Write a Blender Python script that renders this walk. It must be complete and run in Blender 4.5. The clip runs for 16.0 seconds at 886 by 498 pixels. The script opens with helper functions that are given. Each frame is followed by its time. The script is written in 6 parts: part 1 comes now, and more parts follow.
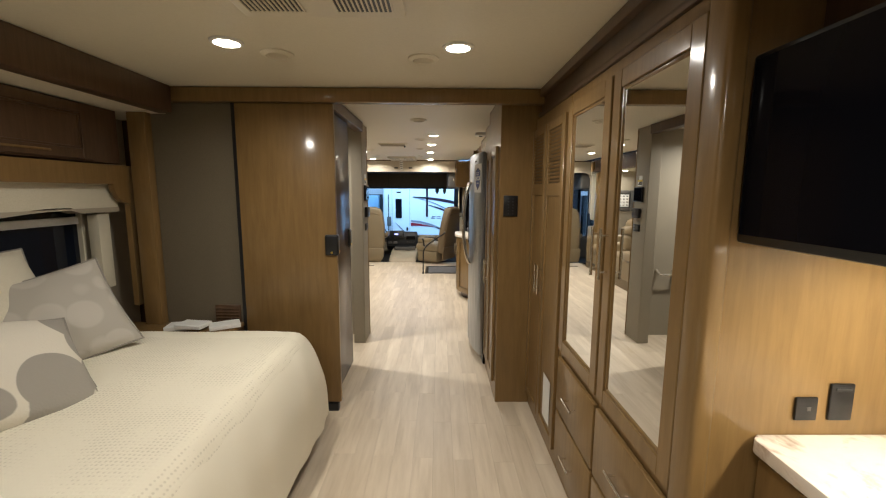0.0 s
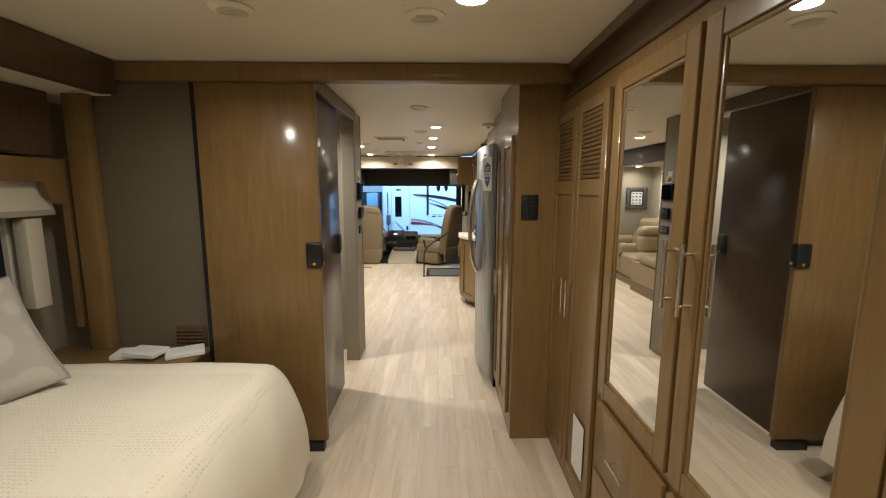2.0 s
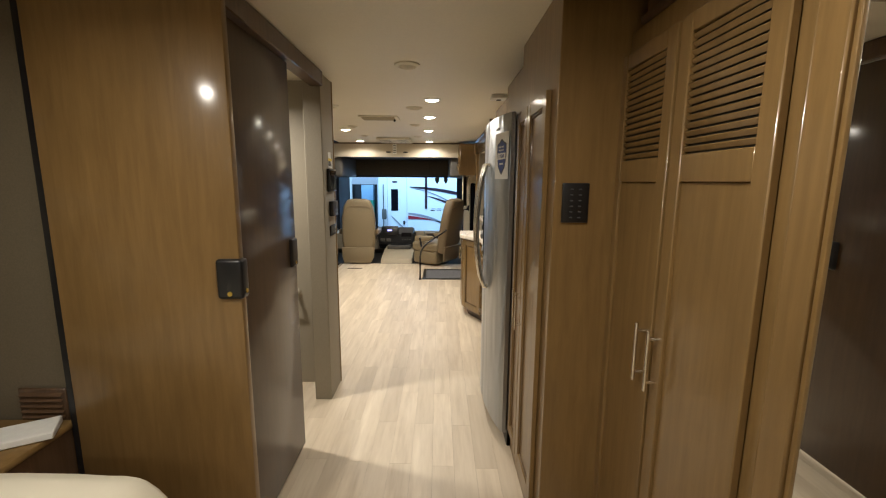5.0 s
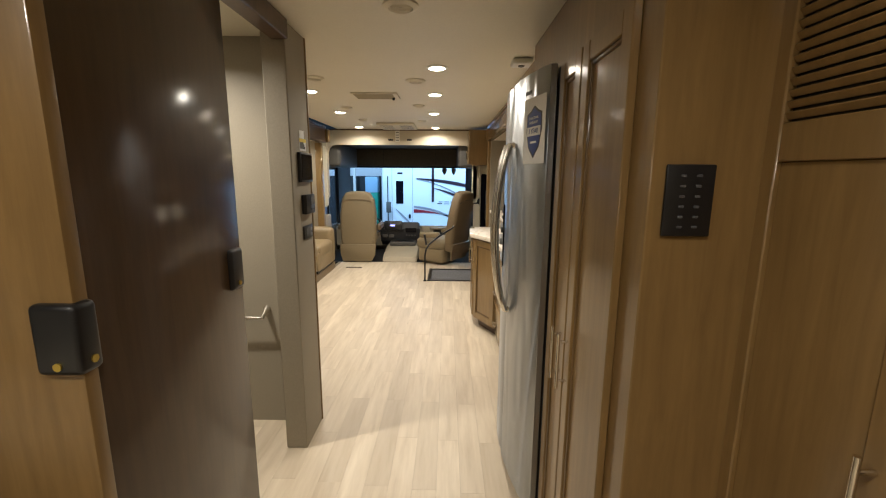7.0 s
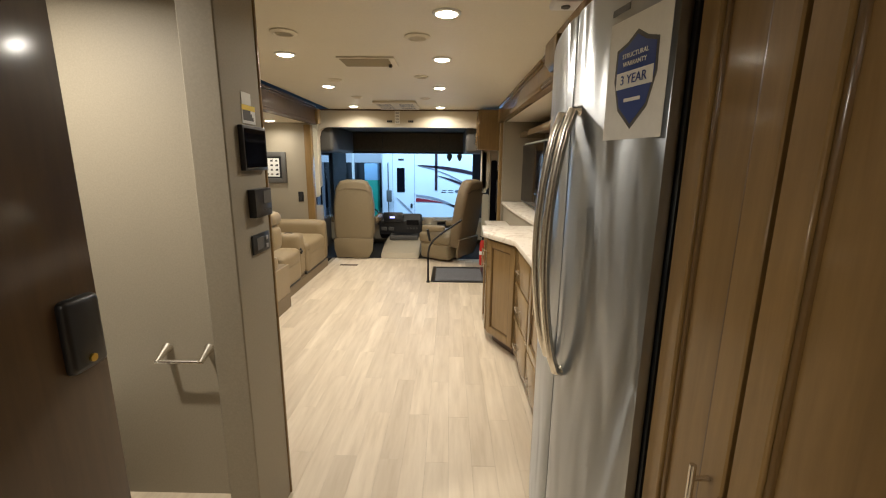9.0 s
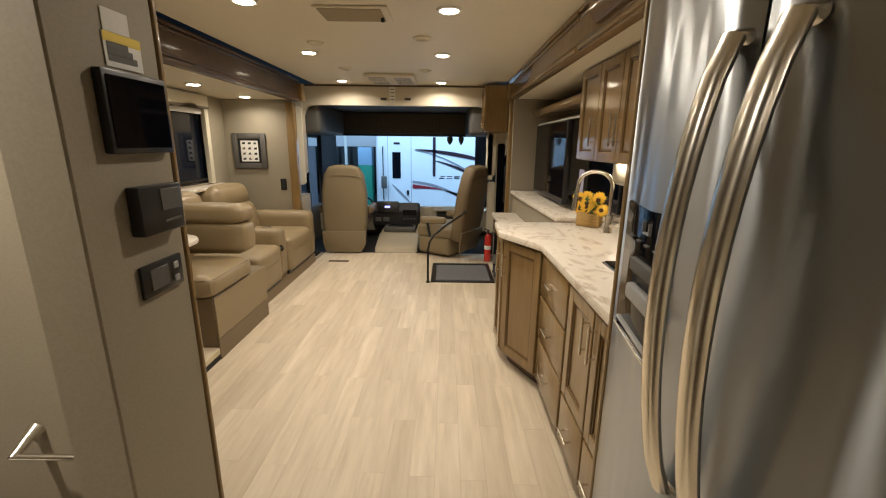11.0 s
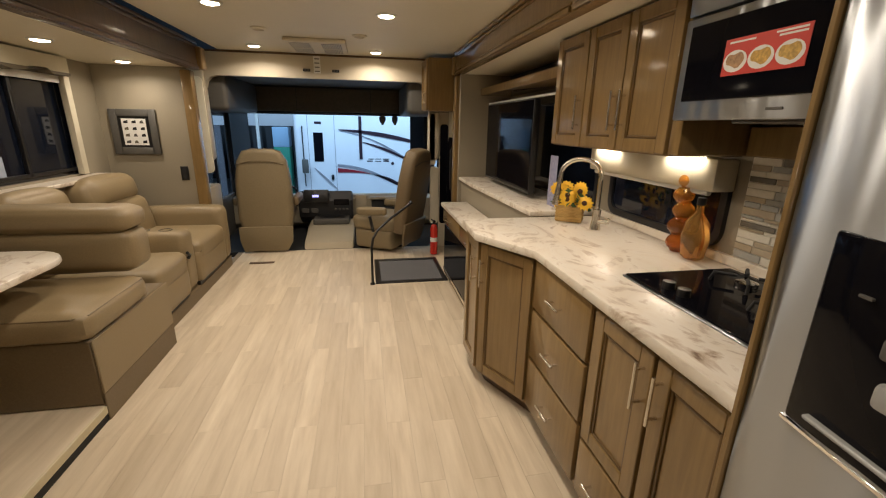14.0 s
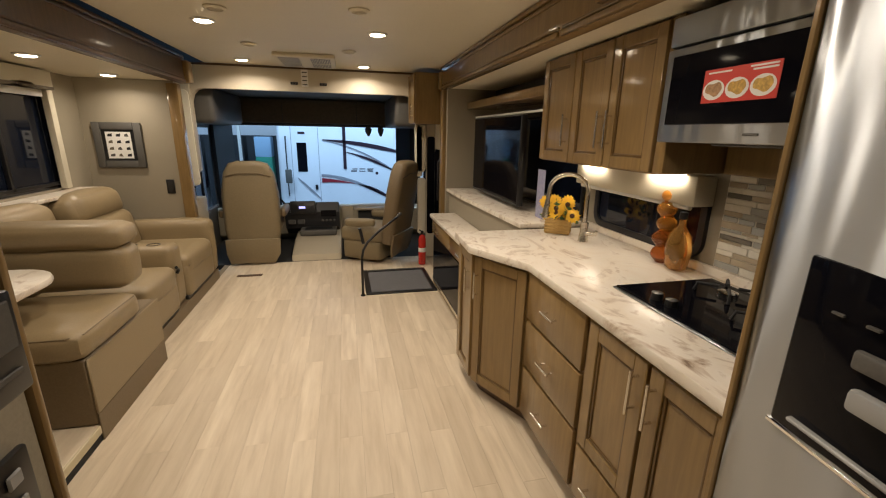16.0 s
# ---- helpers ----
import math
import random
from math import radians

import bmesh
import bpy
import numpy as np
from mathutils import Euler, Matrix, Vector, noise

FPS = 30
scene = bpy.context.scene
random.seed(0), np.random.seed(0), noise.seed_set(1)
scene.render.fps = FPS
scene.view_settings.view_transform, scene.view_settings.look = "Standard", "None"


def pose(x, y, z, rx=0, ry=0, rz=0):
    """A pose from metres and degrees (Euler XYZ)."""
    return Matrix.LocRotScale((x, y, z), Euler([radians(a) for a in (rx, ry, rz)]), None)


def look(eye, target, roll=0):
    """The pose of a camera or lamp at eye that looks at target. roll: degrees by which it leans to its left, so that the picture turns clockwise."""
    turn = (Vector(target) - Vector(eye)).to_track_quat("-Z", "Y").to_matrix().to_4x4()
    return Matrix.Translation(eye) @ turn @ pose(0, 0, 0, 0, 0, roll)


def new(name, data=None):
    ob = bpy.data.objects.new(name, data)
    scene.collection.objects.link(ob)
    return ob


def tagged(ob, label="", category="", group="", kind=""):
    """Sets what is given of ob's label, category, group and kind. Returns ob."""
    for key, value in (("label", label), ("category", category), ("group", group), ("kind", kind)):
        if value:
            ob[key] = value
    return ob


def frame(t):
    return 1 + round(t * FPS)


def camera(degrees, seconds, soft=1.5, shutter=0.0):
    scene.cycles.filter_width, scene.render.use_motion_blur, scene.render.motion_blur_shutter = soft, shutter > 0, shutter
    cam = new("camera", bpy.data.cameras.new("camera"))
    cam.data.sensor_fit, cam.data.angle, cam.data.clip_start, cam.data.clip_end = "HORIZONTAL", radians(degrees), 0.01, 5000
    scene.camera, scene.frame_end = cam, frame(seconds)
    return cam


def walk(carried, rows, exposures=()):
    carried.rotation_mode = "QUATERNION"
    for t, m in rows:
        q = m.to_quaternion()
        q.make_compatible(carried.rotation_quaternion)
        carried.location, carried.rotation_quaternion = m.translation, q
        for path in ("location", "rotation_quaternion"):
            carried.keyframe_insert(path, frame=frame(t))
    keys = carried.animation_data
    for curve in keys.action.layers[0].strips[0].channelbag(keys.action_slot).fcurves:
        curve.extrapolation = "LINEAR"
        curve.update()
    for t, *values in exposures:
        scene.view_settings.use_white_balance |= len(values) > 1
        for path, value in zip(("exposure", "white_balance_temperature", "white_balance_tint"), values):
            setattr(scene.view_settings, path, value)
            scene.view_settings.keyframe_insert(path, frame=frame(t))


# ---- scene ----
cam = camera(93.6, 16.0, 1.15)
PATH = [
    (0, (0.267, 0.18, 1.507), (0.287, 2.161, 1.232), 0.3),
    (0.5, (0.259, 0.243, 1.503), (0.279, 2.224, 1.227), 0.3),
    (1, (0.266, 0.374, 1.503), (0.282, 2.354, 1.224), 0.2),
    (1.5, (0.259, 0.532, 1.51), (0.278, 2.512, 1.229), 0.3),
    (2, (0.243, 0.654, 1.513), (0.261, 2.633, 1.225), 0.2),
    (2.5, (0.234, 0.766, 1.499), (0.257, 2.745, 1.215), 0.4),
    (3, (0.248, 0.932, 1.51), (0.272, 2.911, 1.219), 0.3),
    (3.5, (0.273, 1.093, 1.504), (0.295, 3.07, 1.207), 0.2),
    (4, (0.268, 1.199, 1.492), (0.291, 3.175, 1.186), 0.3),
    (6.5, (0.271, 2.049, 1.471), (0.266, 4.019, 1.128), 0.4),
    (7, (0.278, 2.171, 1.459), (0.26, 4.139, 1.103), 0.4),
    (7.5, (0.259, 2.34, 1.452), (0.237, 4.306, 1.085), 0.5),
    (8, (0.238, 2.546, 1.454), (0.21, 4.509, 1.072), 0.5),
    (8.5, (0.217, 2.685, 1.454), (0.191, 4.645, 1.054), 0.5),
    (9, (0.228, 2.87, 1.451), (0.2, 4.826, 1.035), 0.5),
    (9.5, (0.248, 3.062, 1.442), (0.218, 5.014, 1.008), 0.6),
    (10, (0.233, 3.194, 1.434), (0.203, 5.142, 0.984), 0.6),
    (12.5, (0.043, 3.939, 1.435), (0.175, 5.861, 0.899), 0.9),
    (13, (0.027, 4.026, 1.427), (0.238, 5.937, 0.877), 1.0),
    (13.5, (-0.006, 4.036, 1.436), (0.284, 5.933, 0.874), 1.0),
    (14, (-0.054, 4.018, 1.444), (0.301, 5.903, 0.876), 1.0),
    (14.5, (-0.09, 4.003, 1.455), (0.31, 5.878, 0.883), 1.1),
    (15, (-0.114, 3.996, 1.469), (0.31, 5.866, 0.898), 1.0),
    (15.5, (-0.129, 3.992, 1.48), (0.306, 5.863, 0.921), 1.0),
    (16, (-0.132, 3.982, 1.49), (0.308, 5.858, 0.958), 1.0),
]
walk(cam, [(t, look(eye, target, roll)) for t, eye, target, roll in PATH], [(0.0, 0.34, 5750, 10), (4.0, 0.34, 5900, 10), (7.0, 0.33, 6000, 10), (9.5, 0.24, 6100, 10), (12.5, -0.22, 6550, 13), (16.0, -0.24, 6600, 14)])

# ---- world, exposure ----
world = bpy.data.worlds.new("world")
scene.world = world
world.use_nodes = True
world.node_tree.nodes["Background"].inputs[0].default_value = (0.5, 0.65, 1.0, 1)
world.node_tree.nodes["Background"].inputs[1].default_value = 0.02


# ---- materials ----
def material(name, colour, rough=0.5, metal=0.0, coat=0.0, emit=None, strength=0.0):
    m = bpy.data.materials.new(name)
    m.use_nodes = True
    b = m.node_tree.nodes["Principled BSDF"]
    b.inputs["Base Color"].default_value = (*colour, 1)
    b.inputs["Roughness"].default_value = rough
    b.inputs["Metallic"].default_value = metal
    b.inputs["Coat Weight"].default_value = coat
    b.inputs["Coat Roughness"].default_value = 0.17
    if emit:
        b.inputs["Emission Color"].default_value = (*emit, 1)
        b.inputs["Emission Strength"].default_value = strength
    return m


def node(m, kind, **values):
    n = m.node_tree.nodes.new(kind)
    for key, value in values.items():
        n.inputs[key].default_value = value
    return n


def link(m, a, out, b, into):
    m.node_tree.links.new(a.outputs[out], b.inputs[into])


def coords(m, scale, turn=(0, 0, 0)):
    c = m.node_tree.nodes.new("ShaderNodeTexCoord")
    p = node(m, "ShaderNodeMapping", Scale=scale, Rotation=turn)
    link(m, c, "Object", p, "Vector")
    return p


def ramp(m, source, out, stops):
    r = m.node_tree.nodes.new("ShaderNodeValToRGB")
    e = r.color_ramp.elements
    while len(e) < len(stops):
        e.new(0.5)
    for k, (at, c) in zip(e, stops):
        k.position, k.color = at, (*c, 1)
    link(m, source, out, r, "Fac")
    return r


def bump(m, source, out, strength, distance=0.002):
    b = node(m, "ShaderNodeBump", Strength=strength, Distance=distance)
    link(m, source, out, b, "Height")
    link(m, b, "Normal", m.node_tree.nodes["Principled BSDF"], "Normal")


def mixed(m, base, fac_node, fac_out, other, amount):
    """base colour socket pair mixed with another colour by a factor node."""
    x = m.node_tree.nodes.new("ShaderNodeMix")
    x.data_type = "RGBA"
    mul = m.node_tree.nodes.new("ShaderNodeMath")
    mul.operation = "MULTIPLY"
    mul.inputs[1].default_value = amount
    link(m, fac_node, fac_out, mul, 0)
    m.node_tree.links.new(mul.outputs[0], x.inputs[0])
    m.node_tree.links.new(base, x.inputs[6])
    x.inputs[7].default_value = (*other, 1)
    return x.outputs[2]


def wood(name, light, dark, grain=(14, 14, 1.2), rough=0.45, coat=0.5):
    m = material(name, light, rough, 0, coat)
    m.node_tree.nodes["Principled BSDF"].inputs["Specular IOR Level"].default_value = 0.2
    m.node_tree.nodes["Principled BSDF"].inputs["Coat Roughness"].default_value = 0.14
    p = coords(m, grain)
    n = node(m, "ShaderNodeTexNoise", Scale=3.0, Detail=6.0, Roughness=0.65, Distortion=0.4)
    link(m, p, "Vector", n, "Vector")
    r = ramp(m, n, "Fac", [(0.2, dark), (0.72, light)])
    p2 = coords(m, (2.2, 2.2, 1.1))
    n2 = node(m, "ShaderNodeTexNoise", Scale=1.9, Detail=4.0, Distortion=0.8)
    link(m, p2, "Vector", n2, "Vector")
    out = mixed(m, r.outputs["Color"], n2, "Fac", tuple(0.55 * c for c in dark), 0.45)
    m.node_tree.links.new(out, m.node_tree.nodes["Principled BSDF"].inputs["Base Color"])
    bump(m, n, "Fac", 0.08, 0.001)
    return m


def speckled(name, a, b, scale, rough=0.7, strength=0.15, coat=0.0, stretch=(1, 1, 1)):
    m = material(name, a, rough, 0, coat)
    p = coords(m, stretch)
    n = node(m, "ShaderNodeTexNoise", Scale=scale, Detail=5.0, Roughness=0.7)
    link(m, p, "Vector", n, "Vector")
    n2 = node(m, "ShaderNodeTexNoise", Scale=1.7, Detail=3.0)
    link(m, p, "Vector", n2, "Vector")
    r = ramp(m, n, "Fac", [(0.35, b), (0.65, a)])
    out = mixed(m, r.outputs["Color"], n2, "Fac", tuple(0.8 * c for c in b), 0.4)
    m.node_tree.links.new(out, m.node_tree.nodes["Principled BSDF"].inputs["Base Color"])
    bump(m, n, "Fac", strength, 0.002)
    return m


WOOD = wood("stained_maple", (0.265, 0.162, 0.058), (0.18, 0.108, 0.037))
WOOD_GREY = wood("glazed_maple", (0.30, 0.190, 0.072), (0.195, 0.120, 0.044), coat=0.85)
WOOD_GREY.node_tree.nodes["Principled BSDF"].inputs["Coat Roughness"].default_value = 0.09
# a much darker brown than WOOD, for the bathroom sliding door only
WOOD_DOOR = wood("deep_brown_maple", (0.085, 0.046, 0.019), (0.055, 0.030, 0.012))
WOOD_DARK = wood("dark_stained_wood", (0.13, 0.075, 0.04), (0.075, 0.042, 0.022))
GLAZE = wood("dark_glaze", (0.15, 0.085, 0.027), (0.10, 0.055, 0.018))
WALLPAPER = speckled("taupe_wallpaper", (0.33, 0.29, 0.215), (0.285, 0.245, 0.18), 160, 0.6, 0.1)
# taupe wallpaper darkened by the bedroom front wall's shade; also colours piping and print
WALL_SHADED = speckled("shaded_taupe_wallpaper", (0.155, 0.128, 0.085), (0.125, 0.102, 0.066), 160, 0.6, 0.1)
CREAM = speckled("cream_vinyl_ceiling", (0.76, 0.70, 0.555), (0.72, 0.66, 0.52), 90, 0.55, 0.08)
FABRIC = speckled("cream_fabric", (0.72, 0.67, 0.53), (0.60, 0.55, 0.42), 220, 0.9, 0.4)
LEATHER = speckled("tan_leatherette", (0.295, 0.222, 0.122), (0.255, 0.19, 0.104), 120, 0.42, 0.15)
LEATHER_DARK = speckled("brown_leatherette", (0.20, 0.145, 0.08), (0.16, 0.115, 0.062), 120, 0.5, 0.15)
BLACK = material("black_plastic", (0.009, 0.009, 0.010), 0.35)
BLACK_GLASS = material("black_glass", (0.004, 0.004, 0.006), 0.06)
BLACK_GLASS.node_tree.nodes["Principled BSDF"].inputs["Specular IOR Level"].default_value = 0.09
RUBBER = speckled("black_rubber", (0.03, 0.03, 0.03), (0.02, 0.02, 0.02), 60, 0.8, 0.2)
NICKEL = material("brushed_nickel", (0.72, 0.68, 0.60), 0.25, 1.0)
CHROME = material("chrome", (0.8, 0.8, 0.8), 0.08, 1.0)
MIRROR = material("mirror", (0.86, 0.87, 0.86), 0.015, 1.0)
WHITE = material("white_plastic", (0.75, 0.74, 0.70), 0.4)
PAPER = speckled("paper", (0.8, 0.79, 0.75), (0.74, 0.73, 0.69), 30, 0.8, 0.03)
LENS = material("lamp_lens", (0.9, 0.88, 0.8), 0.4, emit=(1.0, 0.86, 0.62), strength=40)
GLASS_DARK = material("tinted_window_glass", (0.006, 0.009, 0.018), 0.05)
GREY = speckled("grey_plastic", (0.10, 0.095, 0.085), (0.08, 0.075, 0.068), 140, 0.6, 0.1)
GREY_LIGHT = material("light_grey_plastic", (0.30, 0.30, 0.29), 0.4)
CARPET = speckled("grey_carpet", (0.17, 0.17, 0.175), (0.09, 0.09, 0.095), 120, 0.95, 0.6)


def floor_material():
    m = material("pale_plank_vinyl", (0.6, 0.5, 0.36), 0.46)
    p = coords(m, (13, 1.3, 1))
    info = m.node_tree.nodes.new("ShaderNodeObjectInfo")
    n = node(m, "ShaderNodeTexNoise", Scale=1.6, Detail=5.0, Roughness=0.6)
    n.noise_dimensions = "4D"
    mul = m.node_tree.nodes.new("ShaderNodeMath")
    mul.operation = "MULTIPLY"
    mul.inputs[1].default_value = 40
    link(m, info, "Random", mul, 0)
    m.node_tree.links.new(mul.outputs[0], n.inputs["W"])
    link(m, p, "Vector", n, "Vector")
    r = ramp(m, n, "Fac", [(0.25, (0.49, 0.395, 0.275)), (0.5, (0.635, 0.535, 0.395)), (0.77, (0.755, 0.655, 0.505))])
    out = mixed(m, r.outputs["Color"], info, "Random", (0.40, 0.32, 0.22), 0.46)
    m.node_tree.links.new(out, m.node_tree.nodes["Principled BSDF"].inputs["Base Color"])
    bump(m, n, "Fac", 0.06, 0.001)
    return m


FLOOR = floor_material()


def marble_material():
    m = material("veined_marble_laminate", (0.75, 0.71, 0.64), 0.28, 0, 0.1)
    p = coords(m, (1.5, 0.75, 1), (0, 0, 0.3))
    n = node(m, "ShaderNodeTexNoise", Scale=3.2, Detail=7.0, Roughness=0.62, Distortion=2.2)
    link(m, p, "Vector", n, "Vector")
    r = ramp(m, n, "Fac", [(0.305, (0.20, 0.135, 0.09)), (0.355, (0.52, 0.42, 0.325)), (0.43, (0.76, 0.70, 0.61)), (0.55, (0.73, 0.655, 0.55)), (0.62, (0.52, 0.43, 0.34)), (0.70, (0.78, 0.725, 0.64))])
    link(m, r, "Color", m.node_tree.nodes["Principled BSDF"], "Base Color")
    return m


MARBLE = marble_material()


def steel_material():
    m = material("brushed_stainless_steel", (0.38, 0.40, 0.42), 0.34, 1.0)
    b = m.node_tree.nodes["Principled BSDF"]
    b.inputs["Anisotropic"].default_value = 0.93
    b.inputs["Anisotropic Rotation"].default_value = 0.25
    tangent = m.node_tree.nodes.new("ShaderNodeTangent")
    tangent.direction_type, tangent.axis = "RADIAL", "Z"
    link(m, tangent, "Tangent", b, "Tangent")
    p = coords(m, (1, 1.5, 900))
    n = node(m, "ShaderNodeTexNoise", Scale=2.0, Detail=3.0)
    link(m, p, "Vector", n, "Vector")
    r = ramp(m, n, "Fac", [(0.3, (0.33, 0.33, 0.33)), (0.7, (0.36, 0.36, 0.36))])
    link(m, r, "Color", b, "Roughness")
    p2 = coords(m, (1, 5.0, 1.15), (0.35, 0, 0))
    n2 = node(m, "ShaderNodeTexNoise", Scale=1.9, Detail=0.0, Distortion=0.9)
    link(m, p2, "Vector", n2, "Vector")
    bump(m, n2, "Fac", 0.7, 0.013)
    return m


STEEL = steel_material()


# ---- building helpers ----
ORIGIN = {}


def thing(name, at, label, category, group="", turn=0.0):
    ob = new(name)
    ob.empty_display_size = 0.1
    ob.matrix_basis = pose(*at, 0, 0, turn)
    ORIGIN[ob] = Vector((0, 0, 0)) if turn else Vector(at)
    return tagged(ob, label, category, group)


def mesh_of(name, bm, mats):
    me = bpy.data.meshes.new(name)
    bm.normal_update()
    bm.to_mesh(me)
    bm.free()
    for m in mats if isinstance(mats, (list, tuple)) else [mats]:
        me.materials.append(m)
    return me


def smooth(me, angle=0.7):
    me.polygons.foreach_set("use_smooth", [True] * len(me.polygons))
    me.set_sharp_from_angle(angle=angle)


def part(name, bm, mat, parent, label="", soft=True):
    """One mesh under a thing or a part; bm is in world places, or in the thing's own where it is turned."""
    off = ORIGIN[parent]
    if off.length:
        bmesh.ops.translate(bm, verts=bm.verts, vec=-off)
    me = mesh_of(name, bm, mat)
    if soft:
        smooth(me)
    ob = new(name, me)
    ob.parent = parent
    ORIGIN[ob] = off
    if label:
        ob["label"] = label
    return ob


def solid(name, bm, mat, label, category, group="", kind="", soft=True, at=None):
    """A top-level thing of one mesh."""
    at = Vector(at) if at else sum((v.co for v in bm.verts), Vector()) / len(bm.verts)
    bmesh.ops.translate(bm, verts=bm.verts, vec=-at)
    me = mesh_of(name, bm, mat)
    if soft:
        smooth(me)
    ob = new(name, me)
    ob.location = at
    ORIGIN[ob] = at
    return tagged(ob, label, category, group, kind)


def structure(name, bm, mat, label=""):
    ob = new(name, mesh_of(name, bm, mat))
    smooth(ob.data)
    ORIGIN[ob] = Vector((0, 0, 0))
    return tagged(ob, label, kind="structure")


def box(x0, x1, y0, y1, z0, z1, r=0.0, seg=1, bm=None):
    own = bmesh.new()
    bmesh.ops.create_cube(own, size=1)
    for v in own.verts:
        v.co = ((x0 + x1) / 2 + v.co.x * (x1 - x0), (y0 + y1) / 2 + v.co.y * (y1 - y0), (z0 + z1) / 2 + v.co.z * (z1 - z0))
    if r:
        bmesh.ops.bevel(own, geom=own.edges[:], offset=r, segments=seg, profile=0.5, affect="EDGES", clamp_overlap=True)
    return join(bm, own)


def join(bm, own):
    if bm is None:
        return own
    me = bpy.data.meshes.new("join")
    own.to_mesh(me)
    own.free()
    bm.from_mesh(me)
    bpy.data.meshes.remove(me)
    return bm


def tube(points, r, sides=10, bm=None, caps=True):
    """A round bar through points."""
    own = bmesh.new()
    pts = [Vector(p) for p in points]
    rings = []
    side = (pts[1] - pts[0]).orthogonal()
    for i, p in enumerate(pts):
        d = (pts[min(i + 1, len(pts) - 1)] - pts[max(i - 1, 0)]).normalized()
        a = side - d * side.dot(d)
        if a.length < 0.05:
            a = d.orthogonal()
        a.normalize()
        side = a
        b = d.cross(a)
        rad = r[i] if isinstance(r, (list, tuple)) else r
        rings.append([own.verts.new(p + rad * (a * math.cos(2 * math.pi * k / sides) + b * math.sin(2 * math.pi * k / sides))) for k in range(sides)])
    for one, two in zip(rings, rings[1:]):
        for k in range(sides):
            own.faces.new((one[k], one[(k + 1) % sides], two[(k + 1) % sides], two[k]))
    if caps:
        own.faces.new(rings[0][::-1])
        own.faces.new(rings[-1])
    bmesh.ops.recalc_face_normals(own, faces=own.faces[:])
    return join(bm, own)


def lathe(profile, at, sides=24, bm=None, axis="z"):
    """A turned shape: profile of (radius, height), about an axis through at."""
    own = bmesh.new()
    rings = []
    for r, h in profile:
        ring = []
        for k in range(sides):
            c, s = r * math.cos(2 * math.pi * k / sides), r * math.sin(2 * math.pi * k / sides)
            p = {"z": (c, s, h), "x": (h, c, s), "y": (c, h, s)}[axis]
            ring.append(own.verts.new(Vector(at) + Vector(p)))
        rings.append(ring)
    for one, two in zip(rings, rings[1:]):
        for k in range(sides):
            own.faces.new((one[k], one[(k + 1) % sides], two[(k + 1) % sides], two[k]))
    own.faces.new(rings[0][::-1])
    own.faces.new(rings[-1])
    bmesh.ops.remove_doubles(own, verts=own.verts[:], dist=1e-5)
    bmesh.ops.recalc_face_normals(own, faces=own.faces[:])
    return join(bm, own)


def prism(outline, z0, z1, r=0.0, axis="z", bm=None, seg=2):
    """A flat outline drawn up along an axis. For axis x the outline is (y, z), for y it is (x, z)."""
    own = bmesh.new()

    def at(p, h):
        return {"z": (p[0], p[1], h), "x": (h, p[0], p[1]), "y": (p[0], h, p[1])}[axis]
    low = [own.verts.new(at(p, z0)) for p in outline]
    high = [own.verts.new(at(p, z1)) for p in outline]
    n = len(outline)
    caps = [own.faces.new(low[::-1]), own.faces.new(high)]
    for k in range(n):
        own.faces.new((low[k], low[(k + 1) % n], high[(k + 1) % n], high[k]))
    bmesh.ops.recalc_face_normals(own, faces=own.faces[:])
    if r:
        bmesh.ops.bevel(own, geom=list({e for f in caps for e in f.edges}), offset=r, segments=seg, profile=0.5, affect="EDGES", clamp_overlap=True)
    return join(bm, own)


def arc(cx, cy, r, a0, a1, n=8):
    return [(cx + r * math.cos(radians(a0 + (a1 - a0) * k / n)), cy + r * math.sin(radians(a0 + (a1 - a0) * k / n))) for k in range(n + 1)]


def rounded(x0, x1, y0, y1, r, n=6):
    return arc(x1 - r, y0 + r, r, -90, 0, n) + arc(x1 - r, y1 - r, r, 0, 90, n) + arc(x0 + r, y1 - r, r, 90, 180, n) + arc(x0 + r, y0 + r, r, 180, 270, n)


def cushion(x0, x1, y0, y1, z0, z1, r=0.05, puff=0.02, bm=None, wrinkle=0.004):
    """A soft rounded block, fuller in the middle of its faces."""
    own = bmesh.new()
    bmesh.ops.create_cube(own, size=2)
    bmesh.ops.subdivide_edges(own, edges=own.edges[:], cuts=9, use_grid_fill=True)
    c = Vector(((x0 + x1) / 2, (y0 + y1) / 2, (z0 + z1) / 2))
    h = Vector(((x1 - x0) / 2, (y1 - y0) / 2, (z1 - z0) / 2))
    for v in own.verts:
        # packs the rows near the edges, then rounds the edges off
        t = Vector([math.copysign(abs(a) ** 0.6, a) if abs(a) < 1 else a for a in v.co])
        p = Vector((t.x * h.x, t.y * h.y, t.z * h.z))
        inner = Vector([max(-hh + r, min(hh - r, a)) for a, hh in zip(p, h)])
        d = p - inner
        if d.length > 1e-6:
            p = inner + d.normalized() * r
        f = [1 - abs(a) ** 2 for a in t]
        p += Vector((math.copysign(puff * f[1] * f[2], t.x) * (abs(t.x) > 0.99), math.copysign(puff * f[0] * f[2], t.y) * (abs(t.y) > 0.99), math.copysign(puff * f[0] * f[1], t.z) * (abs(t.z) > 0.99)))
        p += d.normalized() * wrinkle * noise.noise((c + p) * 9)
        v.co = c + p
    return join(bm, own)


